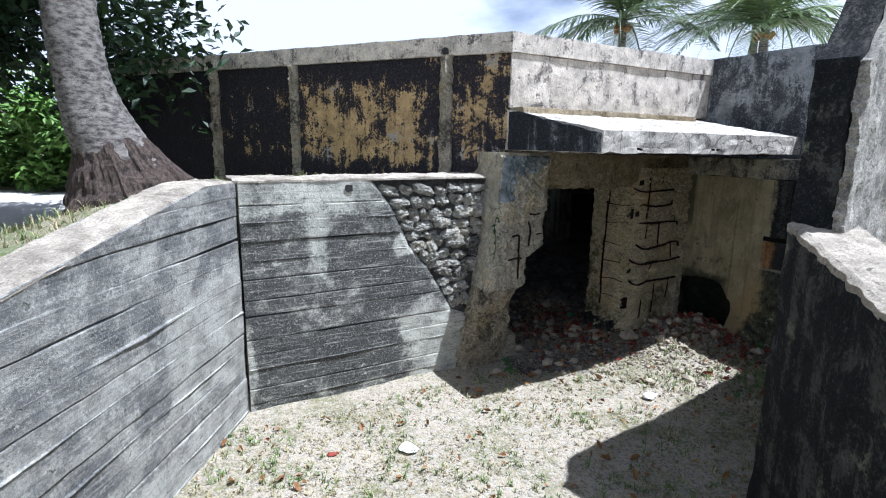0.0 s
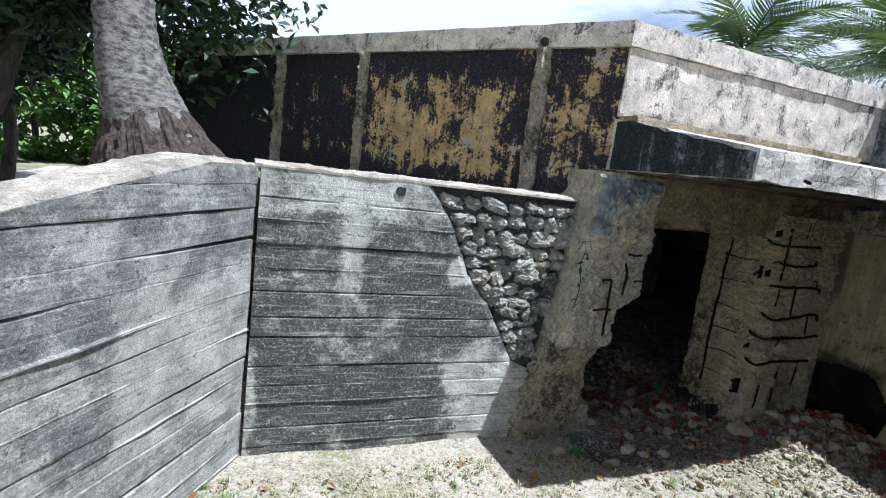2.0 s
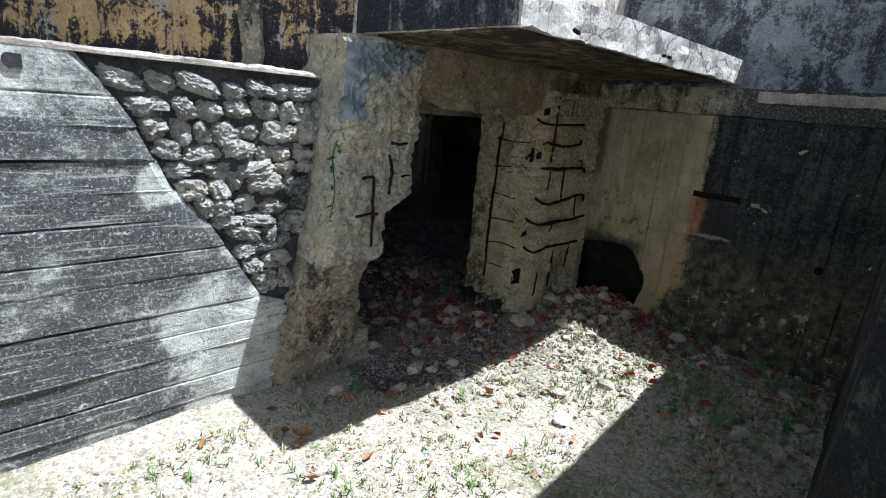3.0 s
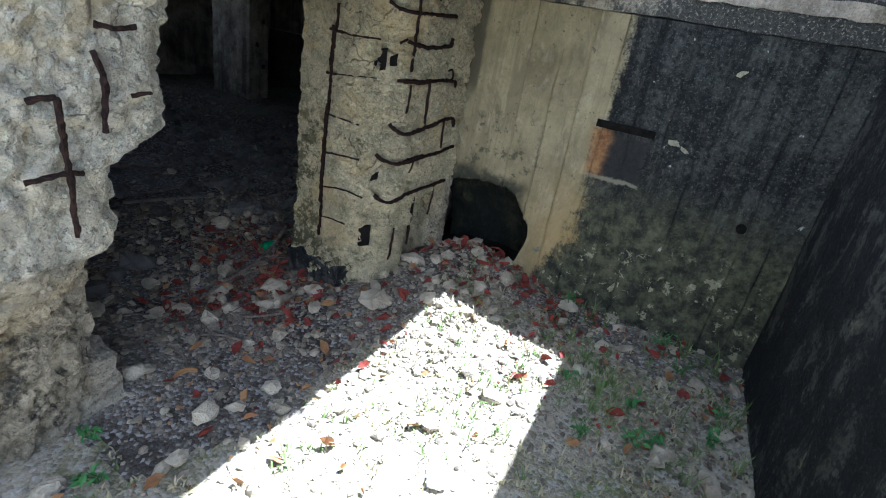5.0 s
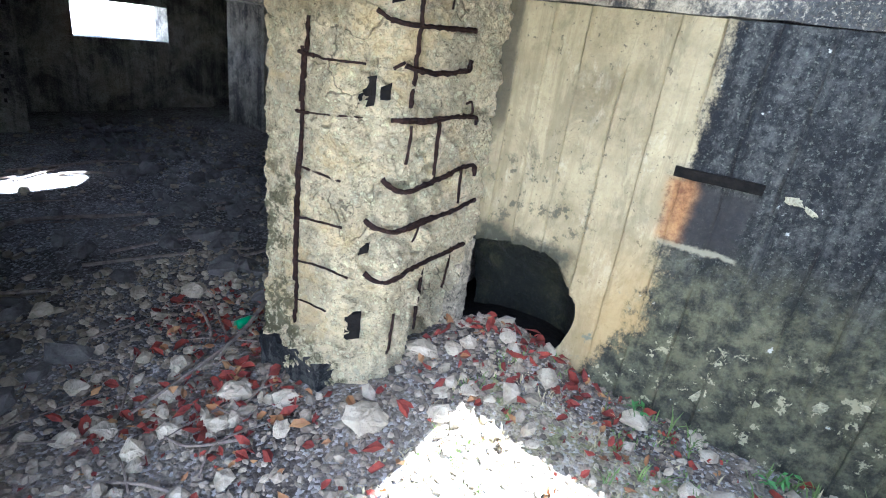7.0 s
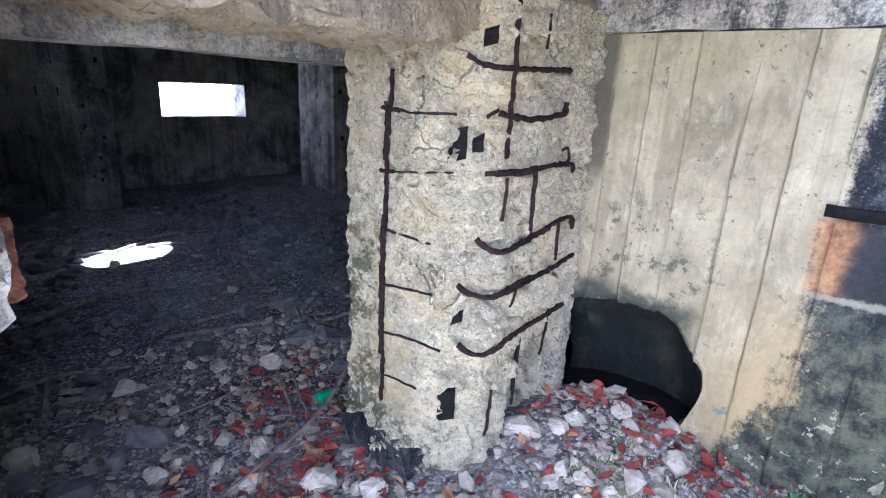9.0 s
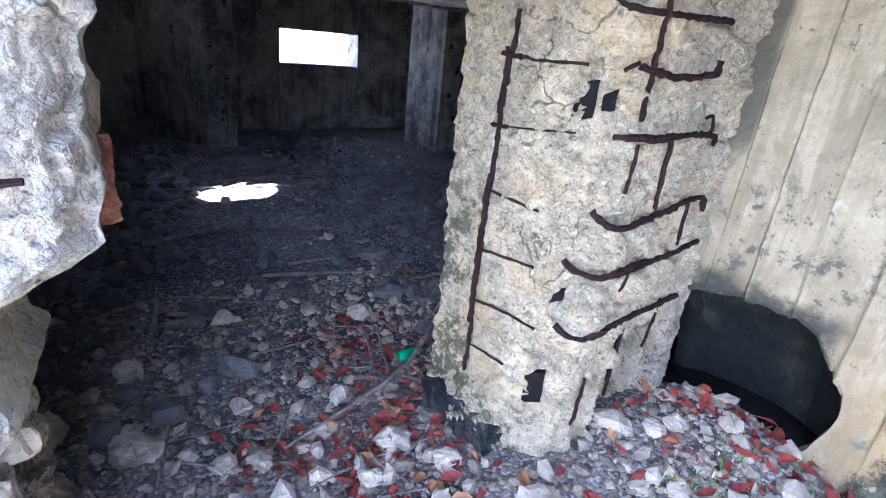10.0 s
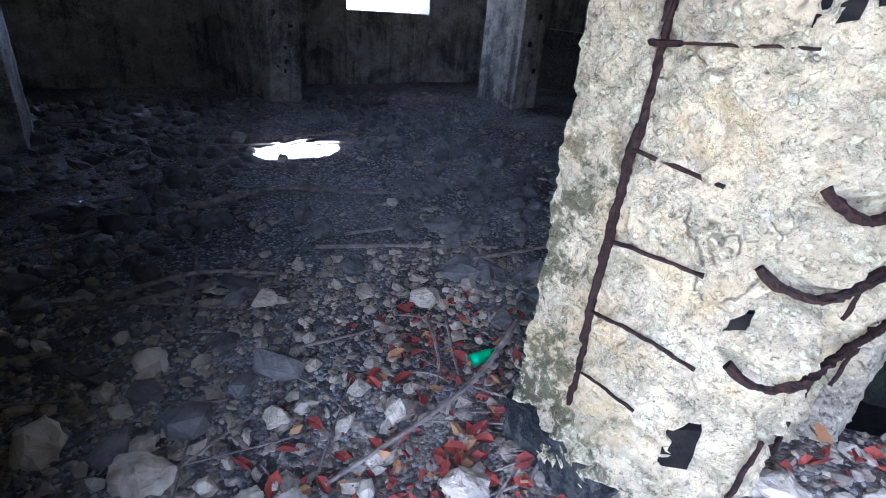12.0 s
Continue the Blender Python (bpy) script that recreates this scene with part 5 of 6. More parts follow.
# bent bars of the pillar and of the doorway's other side: (radius, points)
BARS = [
    (0.010, [(1.80, 0.115, 2.03), (1.80, 0.12, 1.92), (1.812, 0.145, 1.83), (1.812, 0.15, 1.70), (1.812, 0.15, 1.56), (1.806, 0.145, 1.41), (1.808, 0.16, 1.23), (1.806, 0.16, 1.05), (1.812, 0.165, 0.84), (1.815, 0.165, 0.62), (1.812, 0.165, 0.46)]),
    (0.009, [(1.800, 0.15, 1.90), (1.806, 0.150, 1.80), (1.802, 0.156, 1.66)]),
    (0.010, [(1.798, 0.150, 1.42), (1.800, 0.160, 1.30), (1.798, 0.164, 1.12), (1.802, 0.168, 0.98), (1.806, 0.165, 0.72)]),
    (0.010, [(1.80, 0.17, 1.875), (1.785, 0.06, 1.868)]),
    (0.006, [(1.80, 0.16, 1.873), (1.79, -0.044, 1.868), (1.86, -0.172, 1.871)]),
    (0.009, [(1.80, 0.18, 1.610), (1.79, 0.09, 1.615)]),
    (0.004, [(1.79, 0.09, 1.615), (1.81, -0.032, 1.627), (1.875, -0.155, 1.64)]),
    (0.006, [(1.80, 0.155, 1.352), (1.815, 0.041, 1.341), (1.838, -0.092, 1.327)]),
    (0.006, [(1.785, 0.13, 1.094), (1.808, -0.004, 1.10), (1.845, -0.103, 1.098)]),
    (0.006, [(1.81, 0.166, 0.835), (1.795, -0.05, 0.875), (1.85, -0.158, 0.842)]),
    (0.005, [(1.80, 0.14, 0.615), (1.80, 0.036, 0.63), (1.815, -0.065, 0.615)]),
    (0.012, [(1.925, -0.225, 2.060), (1.96, -0.262, 2.052), (2.023, -0.295, 2.05), (2.24, -0.300, 2.057), (2.50, -0.305, 2.067)]),
    (0.009, [(1.885, -0.18, 2.09), (1.925, -0.225, 2.060)]),
    (0.008, [(1.955, -0.24, 1.863), (2.0, -0.265, 1.897)]),
    (0.012, [(1.99, -0.275, 1.880), (2.04, -0.295, 1.871), (2.23, -0.306, 1.858), (2.43, -0.318, 1.875), (2.47, -0.312, 1.89), (2.484, -0.31, 1.930)]),
    (0.011, [(1.945, -0.255, 1.640), (2.06, -0.318, 1.648), (2.32, -0.312, 1.646), (2.61, -0.306, 1.634), (2.64, -0.306, 1.59)]),
    (0.008, [(1.99, -0.285, 1.632), (2.20, -0.322, 1.636), (2.42, -0.318, 1.652)]),
    (0.007, [(2.49, -0.305, 1.656), (2.553, -0.31, 1.650), (2.569, -0.312, 1.683), (2.543, -0.31, 1.715), (2.50, -0.308, 1.707)]),
    (0.013, [(1.956, -0.235, 1.364), (1.985, -0.285, 1.322), (2.08, -0.315, 1.302), (2.365, -0.305, 1.332), (2.64, -0.312, 1.365), (2.70, -0.31, 1.30)]),
    (0.012, [(1.90, -0.19, 1.149), (1.935, -0.235, 1.115), (2.0, -0.285, 1.096), (2.08, -0.318, 1.115), (2.275, -0.308, 1.114), (2.506, -0.306, 1.108), (2.775, -0.302, 1.131)]),
    (0.008, [(2.02, -0.300, 1.092), (2.20, -0.322, 1.100), (2.40, -0.314, 1.118)]),
    (0.013, [(1.918, -0.195, 0.858), (1.945, -0.240, 0.824), (2.003, -0.285, 0.817), (2.08, -0.330, 0.86), (2.37, -0.312, 0.858), (2.71, -0.305, 0.852)]),
    (0.010, [(2.046, -0.292, 2.30), (2.046, -0.295, 2.03), (2.042, -0.298, 1.91), (2.05, -0.292, 1.81), (2.01, -0.312, 1.705)]),
    (0.007, [(2.044, -0.302, 1.615), (2.049, -0.302, 1.53), (2.027, -0.304, 1.44)]),
    (0.010, [(2.272, -0.300, 1.64), (2.29, -0.298, 1.458), (2.29, -0.292, 1.30)]),
    (0.008, [(2.528, -0.318, 1.35), (2.548, -0.308, 1.26), (2.59, -0.290, 1.14)]),
    (0.006, [(2.20, -0.31, 1.10), (2.17, -0.315, 1.06), (2.13, -0.320, 1.02)]),
    (0.006, [(2.30, -0.29, 2.28), (2.28, -0.295, 2.14)]),
    (0.008, [(2.335, -0.27, 0.84), (2.345, -0.265, 0.60), (2.335, -0.26, 0.38)]),
    (0.007, [(2.375, -0.255, 0.84), (2.37, -0.24, 0.66), (2.345, -0.25, 0.45)]),
    (0.008, [(2.60, -0.28, 0.85), (2.63, -0.26, 0.70), (2.61, -0.25, 0.56)]),
    (0.008, [(2.07, -0.300, 0.60), (2.075, -0.29, 0.45), (2.07, -0.28, 0.34)]),
    (0.010, [(-0.09, -0.28, 1.62), (-0.01, -0.29, 1.63)]),
    (0.011, [(-0.01, -0.29, 1.63), (0.0, -0.29, 1.40), (0.0, -0.285, 1.13)]),
    (0.010, [(-0.13, -0.28, 1.36), (-0.02, -0.29, 1.37), (0.05, -0.28, 1.36)]),
    (0.010, [(0.14, -0.27, 1.86), (0.20, -0.285, 1.85), (0.28, -0.28, 1.86)]),
    (0.011, [(0.13, -0.27, 1.78), (0.15, -0.285, 1.68), (0.14, -0.28, 1.50)]),
    (0.008, [(0.25, -0.27, 1.62), (0.32, -0.28, 1.63)]),
]
for r, pts in BARS:
    # bars stand a little proud of the gravel
    bar(front, [(x - (0.008 if x < 1.87 else 0), y - (0.010 if y < -0.1 else 0), z) for x, y, z in pts], r)
for pts in ([(0.42, -1.45, 2.60), (0.47, -1.452, 2.59)], [(1.52, -1.45, 2.60), (1.545, -1.456, 2.60)], [(1.60, -1.45, 2.60), (1.625, -1.456, 2.60)]):
    part("rebar_stub", tube(pts, 0.012, 6), M["steel"], bpy.data.objects["canopy"])

# ---- rubble, stones, leaves and twigs on the floor ----
rng = random.Random(11)
ROCKS = [rock_mesh(k, M["rock"], 3, 0.75, 0.38) for k in range(8)]


def rest(name, mesh, x, y, size, label, category, group="", flat=1.0, sink=0.25):
    ob = new(name, mesh)
    z = ground_height(x, y)
    ob.location = (x, y, z + size * 0.5 * flat * (0.75 - sink))
    ob.scale = (size * rng.uniform(0.9, 1.25), size * rng.uniform(0.75, 1.0), size * flat)
    ob.rotation_euler = (rng.uniform(-0.15, 0.15), rng.uniform(-0.15, 0.15), rng.uniform(0, 6.28))
    return tagged(ob, label, category, group)


BIG = [(1.72, -0.46, 0.24), (1.50, 0.28, 0.20), (1.50, 0.80, 0.17), (1.62, 0.02, 0.18), (1.30, 0.16, 0.15), (1.02, 1.00, 0.16), (0.82, 0.62, 0.15), (2.35, -0.34, 0.20),
       (2.72, -0.72, 0.17), (2.70, -1.56, 0.20), (2.0, -0.72, 0.16), (1.45, -0.15, 0.13), (1.12, 0.30, 0.12), (2.25, -0.75, 0.13), (0.95, 0.28, 0.14), (1.76, 1.75, 0.18),
       (2.05, 1.55, 0.20), (1.2, 1.9, 0.18), (2.55, 3.0, 0.13), (0.35, 0.1, 0.15), (0.62, -0.18, 0.12), (0.40, -0.42, 0.16), (0.15, -0.55, 0.12), (0.75, -0.5, 0.11), (2.62, -1.05, 0.16),
       (2.55, -0.55, 0.15), (2.45, -0.5, 0.13), (2.4, -1.9, 0.12), (0.95, 0.55, 0.13), (1.3, 0.62, 0.12), (0.3, 0.55, 0.22), (0.5, 0.9, 0.25), (0.2, 1.2, 0.24), (0.6, 1.6, 0.2), (-0.1, 0.35, 0.2),
       (-0.25, -0.3, 0.14), (-0.45, -0.15, 0.12), (0.15, 0.2, 0.2), (2.03, 4.45, 0.14)]
for x, y, s in BIG:
    rest("concrete_chunk", ROCKS[rng.randrange(8)], x, y, s, "pale jagged lump of broken concrete on the rubble floor", "rubble", "rubble by the doorway", rng.uniform(0.65, 0.95))
rest("stone", ROCKS[2], 1.07, -1.35, 0.13, "rounded grey stone lying on the sunlit soil", "stone", "", 0.8)
rest("white_litter", rock_mesh(41, M["paper"], 3, 0.5, 0.5), 0.82, -1.56, 0.20, "crumpled white scrap on the sunlit soil", "litter", "", 0.6)
rest("white_litter", rock_mesh(42, M["paper"], 3, 0.5, 0.5), -1.80, -1.20, 0.20, "crumpled white scrap on dry grass", "litter", "", 0.6)
rest("red_litter", rock_mesh(43, M["redleaf"], 2, 0.5, 0.5), -2.40, -1.00, 0.10, "faded red scrap on dry grass", "litter", "", 0.6)


def scatter(n, area, size, seed, material, name, label, category, shape="rock", keep=None):
    """Many small pieces as one mesh."""
    r = random.Random(seed)
    verts, faces = [], []
    base = bmesh.new()
    bmesh.ops.create_icosphere(base, subdivisions=1, radius=0.5)
    bv = [v.co.copy() for v in base.verts]
    bf = [tuple(v.index for v in f.verts) for f in base.faces]
    base.free()
    x0, y0, x1, y1 = area
    made = 0
    while made < n:
        x, y = r.uniform(x0, x1), r.uniform(y0, y1)
        made += 1
        if keep and not keep(x, y, r):
            continue
        if 1.78 < x < 2.92 and -0.25 < y < 0.45 or pit_depth(x, y) < 0.12 and shape != "blade" or x < 0.15 and -0.25 < y < 0.5:
            continue
        s = size * (0.35 + 1.3 * r.random() ** 2.2)
        z = ground_height(x, y)
        m = len(verts)
        tip = 0.8 if shape == "leaf" else 0.4
        rot = Euler((r.uniform(-tip, tip), r.uniform(-tip, tip), r.uniform(0, 6.28))).to_matrix()
        if shape == "rock":
            q = Vector((r.uniform(0.7, 1.4), r.uniform(0.6, 1.0), r.uniform(0.4, 0.8))) * s
            for v in bv:
                k = 1 + 0.62 * (r.random() - 0.5)
                verts.append(tuple(rot @ Vector((v.x * q.x * k, v.y * q.y * k, v.z * q.z * k)) + Vector((x, y, z + 0.25 * q.z))))
            faces += [tuple(i + m for i in f) for f in bf]
        elif shape == "leaf":
            curl = r.uniform(0.3, 1.6)
            for px, py in ((-0.6, 0), (-0.2, 0.28), (0.3, 0.26), (0.65, 0), (0.3, -0.26), (-0.2, -0.28), (0.05, 0)):
                verts.append(tuple(rot @ Vector((px * s, py * s, (abs(py) * 1.2 + px * px * 0.5) * curl * s + r.uniform(-0.10, 0.10) * s)) + Vector((x, y, z + 0.012 + 0.02 * r.random()))))
            faces += [(m + a, m + b, m + 6) for a, b in ((0, 1), (1, 2), (2, 3), (3, 4), (4, 5), (5, 0))]
        else:
            for _ in range(5):
                m = len(verts)
                t, lean, h = r.uniform(0, 6.28), r.uniform(0.2, 1.1), s * r.uniform(0.5, 1.2)
                d, side = Vector((math.cos(t), math.sin(t), 0)), Vector((-math.sin(t), math.cos(t), 0)) * 0.0045
                o = Vector((x + r.uniform(-0.02, 0.02), y + r.uniform(-0.02, 0.02), z - 0.004))
                mid = o + d * h * lean * 0.4 + Vector((0, 0, h * 0.6))
                tip = o + d * h * lean + Vector((0, 0, h * 0.8))
                verts += [tuple(o - side), tuple(o + side), tuple(mid + side * 0.8), tuple(mid - side * 0.8), tuple(tip)]
                faces += [(m, m + 1, m + 2, m + 3), (m + 3, m + 2, m + 4)]
    return soup(name, verts, faces, material, label, category)


def near_door(x, y, r):
    return r.random() < 0.12 + 0.85 * max(math.exp(-((x - 2.6) ** 2 + (y + 0.6) ** 2) / 0.7), math.exp(-((x - 1.4) ** 2 + (y - 0.2) ** 2) / 0.8), 0.8 if y > 0.6 else 0)


def leafy(x, y, r):
    return r.random() < 0.004 + 0.9 * max(math.exp(-((x - 2.75) ** 2 / 0.12 + (y + 0.9) ** 2 / 0.5)), math.exp(-((x - 1.45) ** 2 / 0.35 + (y - 0.35) ** 2 / 0.25)), math.exp(-((x - 1.9) ** 2 / 0.15 + (y - 0.95) ** 2 / 0.2)), 0.3 * math.exp(-((x - 1.6) ** 2 / 0.5 + (y + 0.55) ** 2 / 0.06)))


scatter(1150, (-0.2, -1.1, 2.9, 2.4), 0.070, 15, M["rock"], "rubble", "broken concrete pieces heaped by the doorway", "rubble", keep=near_door)
scatter(6500, (-0.2, -1.2, 2.9, 2.2), 0.040, 1, M["pebble"], "gravel", "loose grey gravel and concrete crumbs", "gravel", keep=near_door)
scatter(2600, (-0.8, 1.4, 5.5, 7.5), 0.055, 2, M["pebble"], "gravel", "rubble crumbs on the dark room floor", "gravel", keep=lambda x, y, r: r.random() < 0.35 + 0.65 * step(0.5, 1.3, abs(x - 2.0 - 0.35 * (y - 3))))
scatter(1500, (-1.2, 0.9, 4.6, 7.6), 0.15, 16, M["debris"], "rubble", "dark broken rubble on the dark room floor", "rubble", keep=lambda x, y, r: r.random() < 0.04 + 0.96 * step(0.35, 0.9, abs(x - 1.55 - 0.22 * (y - 1))))
scatter(2200, (-3.4, -2.9, 2.9, 0.1), 0.022, 3, M["pebble"], "gravel", "small stones on the dry soil", "gravel")
scatter(3200, (0.9, -2.95, 2.9, -0.55), 0.030, 31, M["pebble"], "gravel", "loose grey gravel on the shaded soil", "gravel", keep=lambda x, y, r: r.random() < 0.25 + 0.75 * step(0.9, 2.2, x))
scatter(90, (1.4, -2.9, 2.9, -0.8), 0.085, 32, M["rock"], "rubble", "small broken concrete pieces on the shaded soil", "rubble")
scatter(70, (1.6, -2.85, 2.88, -1.4), 0.060, 33, M["redleaf"], "fallen_leaves", "fallen red leaves along the wall's foot", "leaves", "leaf")
scatter(260, (1.2, -2.9, 2.85, -1.5), 0.11, 34, M["grass"], "weeds", "small green weeds on the shaded soil", "weeds", "blade", lambda x, y, r: noise.noise(Vector((x * 2.3, y * 2.3, 8))) > 0.05)
scatter(3300, (0.2, -1.9, 2.9, 2.0), 0.060, 4, M["redleaf"], "fallen_leaves", "fallen red leaves among the rubble", "leaves", "leaf", leafy)
scatter(560, (0.2, -1.9, 2.9, 1.6), 0.060, 5, M["dryleaf"], "fallen_leaves", "fallen tan and orange leaves", "leaves", "leaf", leafy)
scatter(420, (-3.6, -3.0, 2.8, 0.0), 0.05, 6, M["dryleaf"], "fallen_leaves", "dry tan leaves on the soil", "leaves", "leaf")
scatter(5200, (-4.6, -3.6, 2.8, 0.1), 0.045, 7, M["straw"], "dry_grass", "short dry grass stubble", "grass", "blade", lambda x, y, r: noise.noise(Vector((x * 1.6, y * 1.6, 0))) > -0.25 and x < 2.0 + r.random() and not (x > 0 and y > -0.65))
scatter(3600, (-4.6, -3.4, 2.85, 0.1), 0.055, 8, M["grass"], "grass", "thin green grass tufts", "grass", "blade", lambda x, y, r: (noise.noise(Vector((x * 1.9, y * 1.9, 4))) > 0.0 or r.random() < 0.08) and not (x > 0 and y > -0.7))
scatter(3000, (-9, -3.0, -0.6, 2.3), 0.09, 9, M["straw"], "dry_grass", "dry grass on the bank behind the wall", "grass", "blade", lambda x, y, r: pit_depth(x, y) < -0.20 and not (x > -2.8 and y < 0.5))
scatter(2200, (-9, -3.0, -0.6, 3.0), 0.10, 10, M["grass"], "grass", "green grass on the bank behind the wall", "grass", "blade", lambda x, y, r: pit_depth(x, y) < -0.28 and not (x > -2 and y < 0.5))


def twig(pts, r, label="thin grey twig lying among rubble and leaves"):
    p = [(x, y, ground_height(x, y) + h) for x, y, h in pts]
    tagged(part("twig", tube(smoothed(p, 4), r, 6, 0.5, 0.2), M["twig"]), label, "twig", "twigs by the doorway")


twig([(2.30, 1.0, 0.13), (2.0, 0.83, 0.08), (1.68, 0.70, 0.06), (1.08, 0.57, 0.04)], 0.017, "long bare grey branch lying across the doorway")
twig([(1.95, 1.35, 0.06), (1.80, 0.95, 0.03), (1.55, 0.72, 0.02), (1.38, 0.62, 0.02)], 0.011)
twig([(2.05, 1.30, 0.05), (1.86, 0.90, 0.05), (1.80, 0.66, 0.02)], 0.009)
twig([(1.30, -0.05, 0.03), (1.12, 0.12, 0.04), (1.10, 0.34, 0.03)], 0.009)
twig([(1.05, -0.08, 0.02), (1.22, 0.02, 0.04), (1.46, -0.06, 0.02)], 0.007)
twig([(1.42, 0.02, 0.02), (1.36, 0.20, 0.05), (1.40, 0.36, 0.02)], 0.008)
twig([(0.75, 1.8, 0.05), (0.95, 2.6, 0.06), (0.8, 3.2, 0.03)], 0.015)
twig([(0.4, 2.2, 0.05), (0.9, 2.3, 0.08), (1.4, 2.15, 0.03)], 0.018)
twig([(1.0, 3.4, 0.05), (1.7, 3.6, 0.05), (2.3, 3.4, 0.05)], 0.03, "dark fallen branch on the room floor")


for k in range(26):
    q = random.Random(100 + k)
    x, y, a, n = q.uniform(0.5, 2.0), q.uniform(-0.1, 1.6), q.uniform(0, 3.14), q.uniform(0.10, 0.32)
    twig([(x - n * math.cos(a), y - n * math.sin(a), 0.02), (x + q.uniform(-0.03, 0.03), y + q.uniform(-0.03, 0.03), 0.035), (x + n * math.cos(a), y + n * math.sin(a), 0.02)], q.uniform(0.004, 0.009), "dead twig lying among rubble and leaves")
for k in range(30):
    q = random.Random(300 + k)
    x, y, a, n = q.uniform(-0.4, 4.5), q.uniform(1.6, 6.5), q.uniform(-0.5, 0.5), q.uniform(0.2, 0.7)
    twig([(x - n * math.cos(a), y - n * math.sin(a), 0.02), (x, y, 0.03), (x + n * math.cos(a), y + n * math.sin(a), 0.02)], q.uniform(0.008, 0.022), "dark fallen stick on the room floor")


def vine():
    v = thing("vine", "small green creeper on the broken doorway side", "plant", "", (-0.30, -0.22, 1.45))
    part("stem", tube(smoothed([(0.0, 0, -0.1), (0.01, -0.03, 0.1), (-0.01, -0.02, 0.3), (0.02, -0.03, 0.42)], 4), 0.004, 5), M["vine"], v)
    q = random.Random(9)
    for k in range(11):
        part("leaf", leaf_cloud([(q.uniform(-0.02, 0.04), -0.04, -0.05 + 0.045 * k)], 0.01, 1, 0.060, 500 + k, M["vine"]), None, v)


def weed(x, y, seed):
    q = random.Random(seed)
    plant = thing("weed", "small green broad-leaved weed growing in gravelly soil", "plant", "weeds in the pit", (x, y, ground_height(x, y) - 0.01))
    for k in range(q.randrange(3, 6)):
        a, h, d = q.uniform(0, 6.28), q.uniform(0.06, 0.13), q.uniform(0.02, 0.07)
        tip = Vector((d * math.cos(a), d * math.sin(a), h))
        stem = part("stem", tube([(0, 0, 0), tip * 0.6, tip], 0.0025, 5), M["weed"], plant)
        for j in range(4):
            part("leaf", leaf_cloud([tip * (1 - 0.16 * j)], 0.006, 1, 0.048, seed * 50 + k * 5 + j, M["weed"]), None, stem)


def husk(x, y):
    """A curled piece of dry bark or husk."""
    def f(u, v, w):
        a = 0.5 + 2.3 * u
        r = 0.10 - 0.008 * v + 0.006 * noise.noise(Vector((u * 5, w * 3, 1)))
        return Vector((r * math.cos(a), r * math.sin(a) * 0.8, 0.035 * w * (1 - 0.5 * abs(u - 0.5)) + 0.01 * math.sin(u * 6)))

    ob = part("husk", block(f, 20, 1, 4), M["dryleaf"])
    ob.location = (x, y, ground_height(x, y) - 0.002)
    tagged(ob, "curled tan piece of dry husk on gravel", "husk")


def green_bottle():
    b = thing("bottle", "crushed green plastic bottle end lying behind the pillar", "bottle", "", (2.04, 0.93, ground_height(2.04, 0.93) + 0.035))
    part("body", tube([(-0.06, 0, 0), (-0.02, 0.005, 0), (0.04, 0.01, 0.0), (0.06, 0.012, 0.0)], 0.034, 10, 0.85, 0.3), M["bottle"], b, smooth=True)
    part("neck", tube([(0.06, 0.012, 0), (0.085, 0.014, 0), (0.10, 0.014, 0)], 0.016, 10, 0.9), M["bottle"], b, smooth=True)


green_bottle()
husk(0.5, -0.14)


# ---- trees ----
def leaf_cloud(centres, radius, per, size, seed, material):
    """Leaves, each a bent blade, in clumps round the centres."""
    r = random.Random(seed)
    verts, faces = [], []
    for c in centres:
        for _ in range(per):
            d = Vector((r.gauss(0, 1), r.gauss(0, 1), r.gauss(0, 0.8))).normalized() * radius * r.random() ** 0.45
            o = Vector(c) + d
            rot = Euler((r.uniform(-0.9, 0.9), r.uniform(-0.9, 0.9), r.uniform(0, 6.28))).to_matrix()
            s = size * r.uniform(0.6, 1.3)
            m = len(verts)
            for px, py, pz in ((0, 0, 0), (0.45, 0.24, 0.06), (1.0, 0, -0.12), (0.45, -0.24, 0.06)):
                verts.append(tuple(o + rot @ Vector((px * s, py * s, pz * s))))
            faces += [(m, m + 1, m + 2), (m, m + 2, m + 3)]
    me = bpy.data.meshes.new("crown")
    me.from_pydata(verts, [], faces)
    me.materials.append(material)
    return me


vine()
for k, (x, y) in enumerate(((2.17, -2.67), (1.69, -2.3), (2.45, -2.41), (1.93, -1.83), (1.92, -2.67), (1.52, -2.04), (1.7, -2.38), (1.95, -2.2), (2.74, -2.25), (2.76, -1.55), (0.01, -0.16), (-0.11, -0.4))):
    weed(x, y, 700 + k)


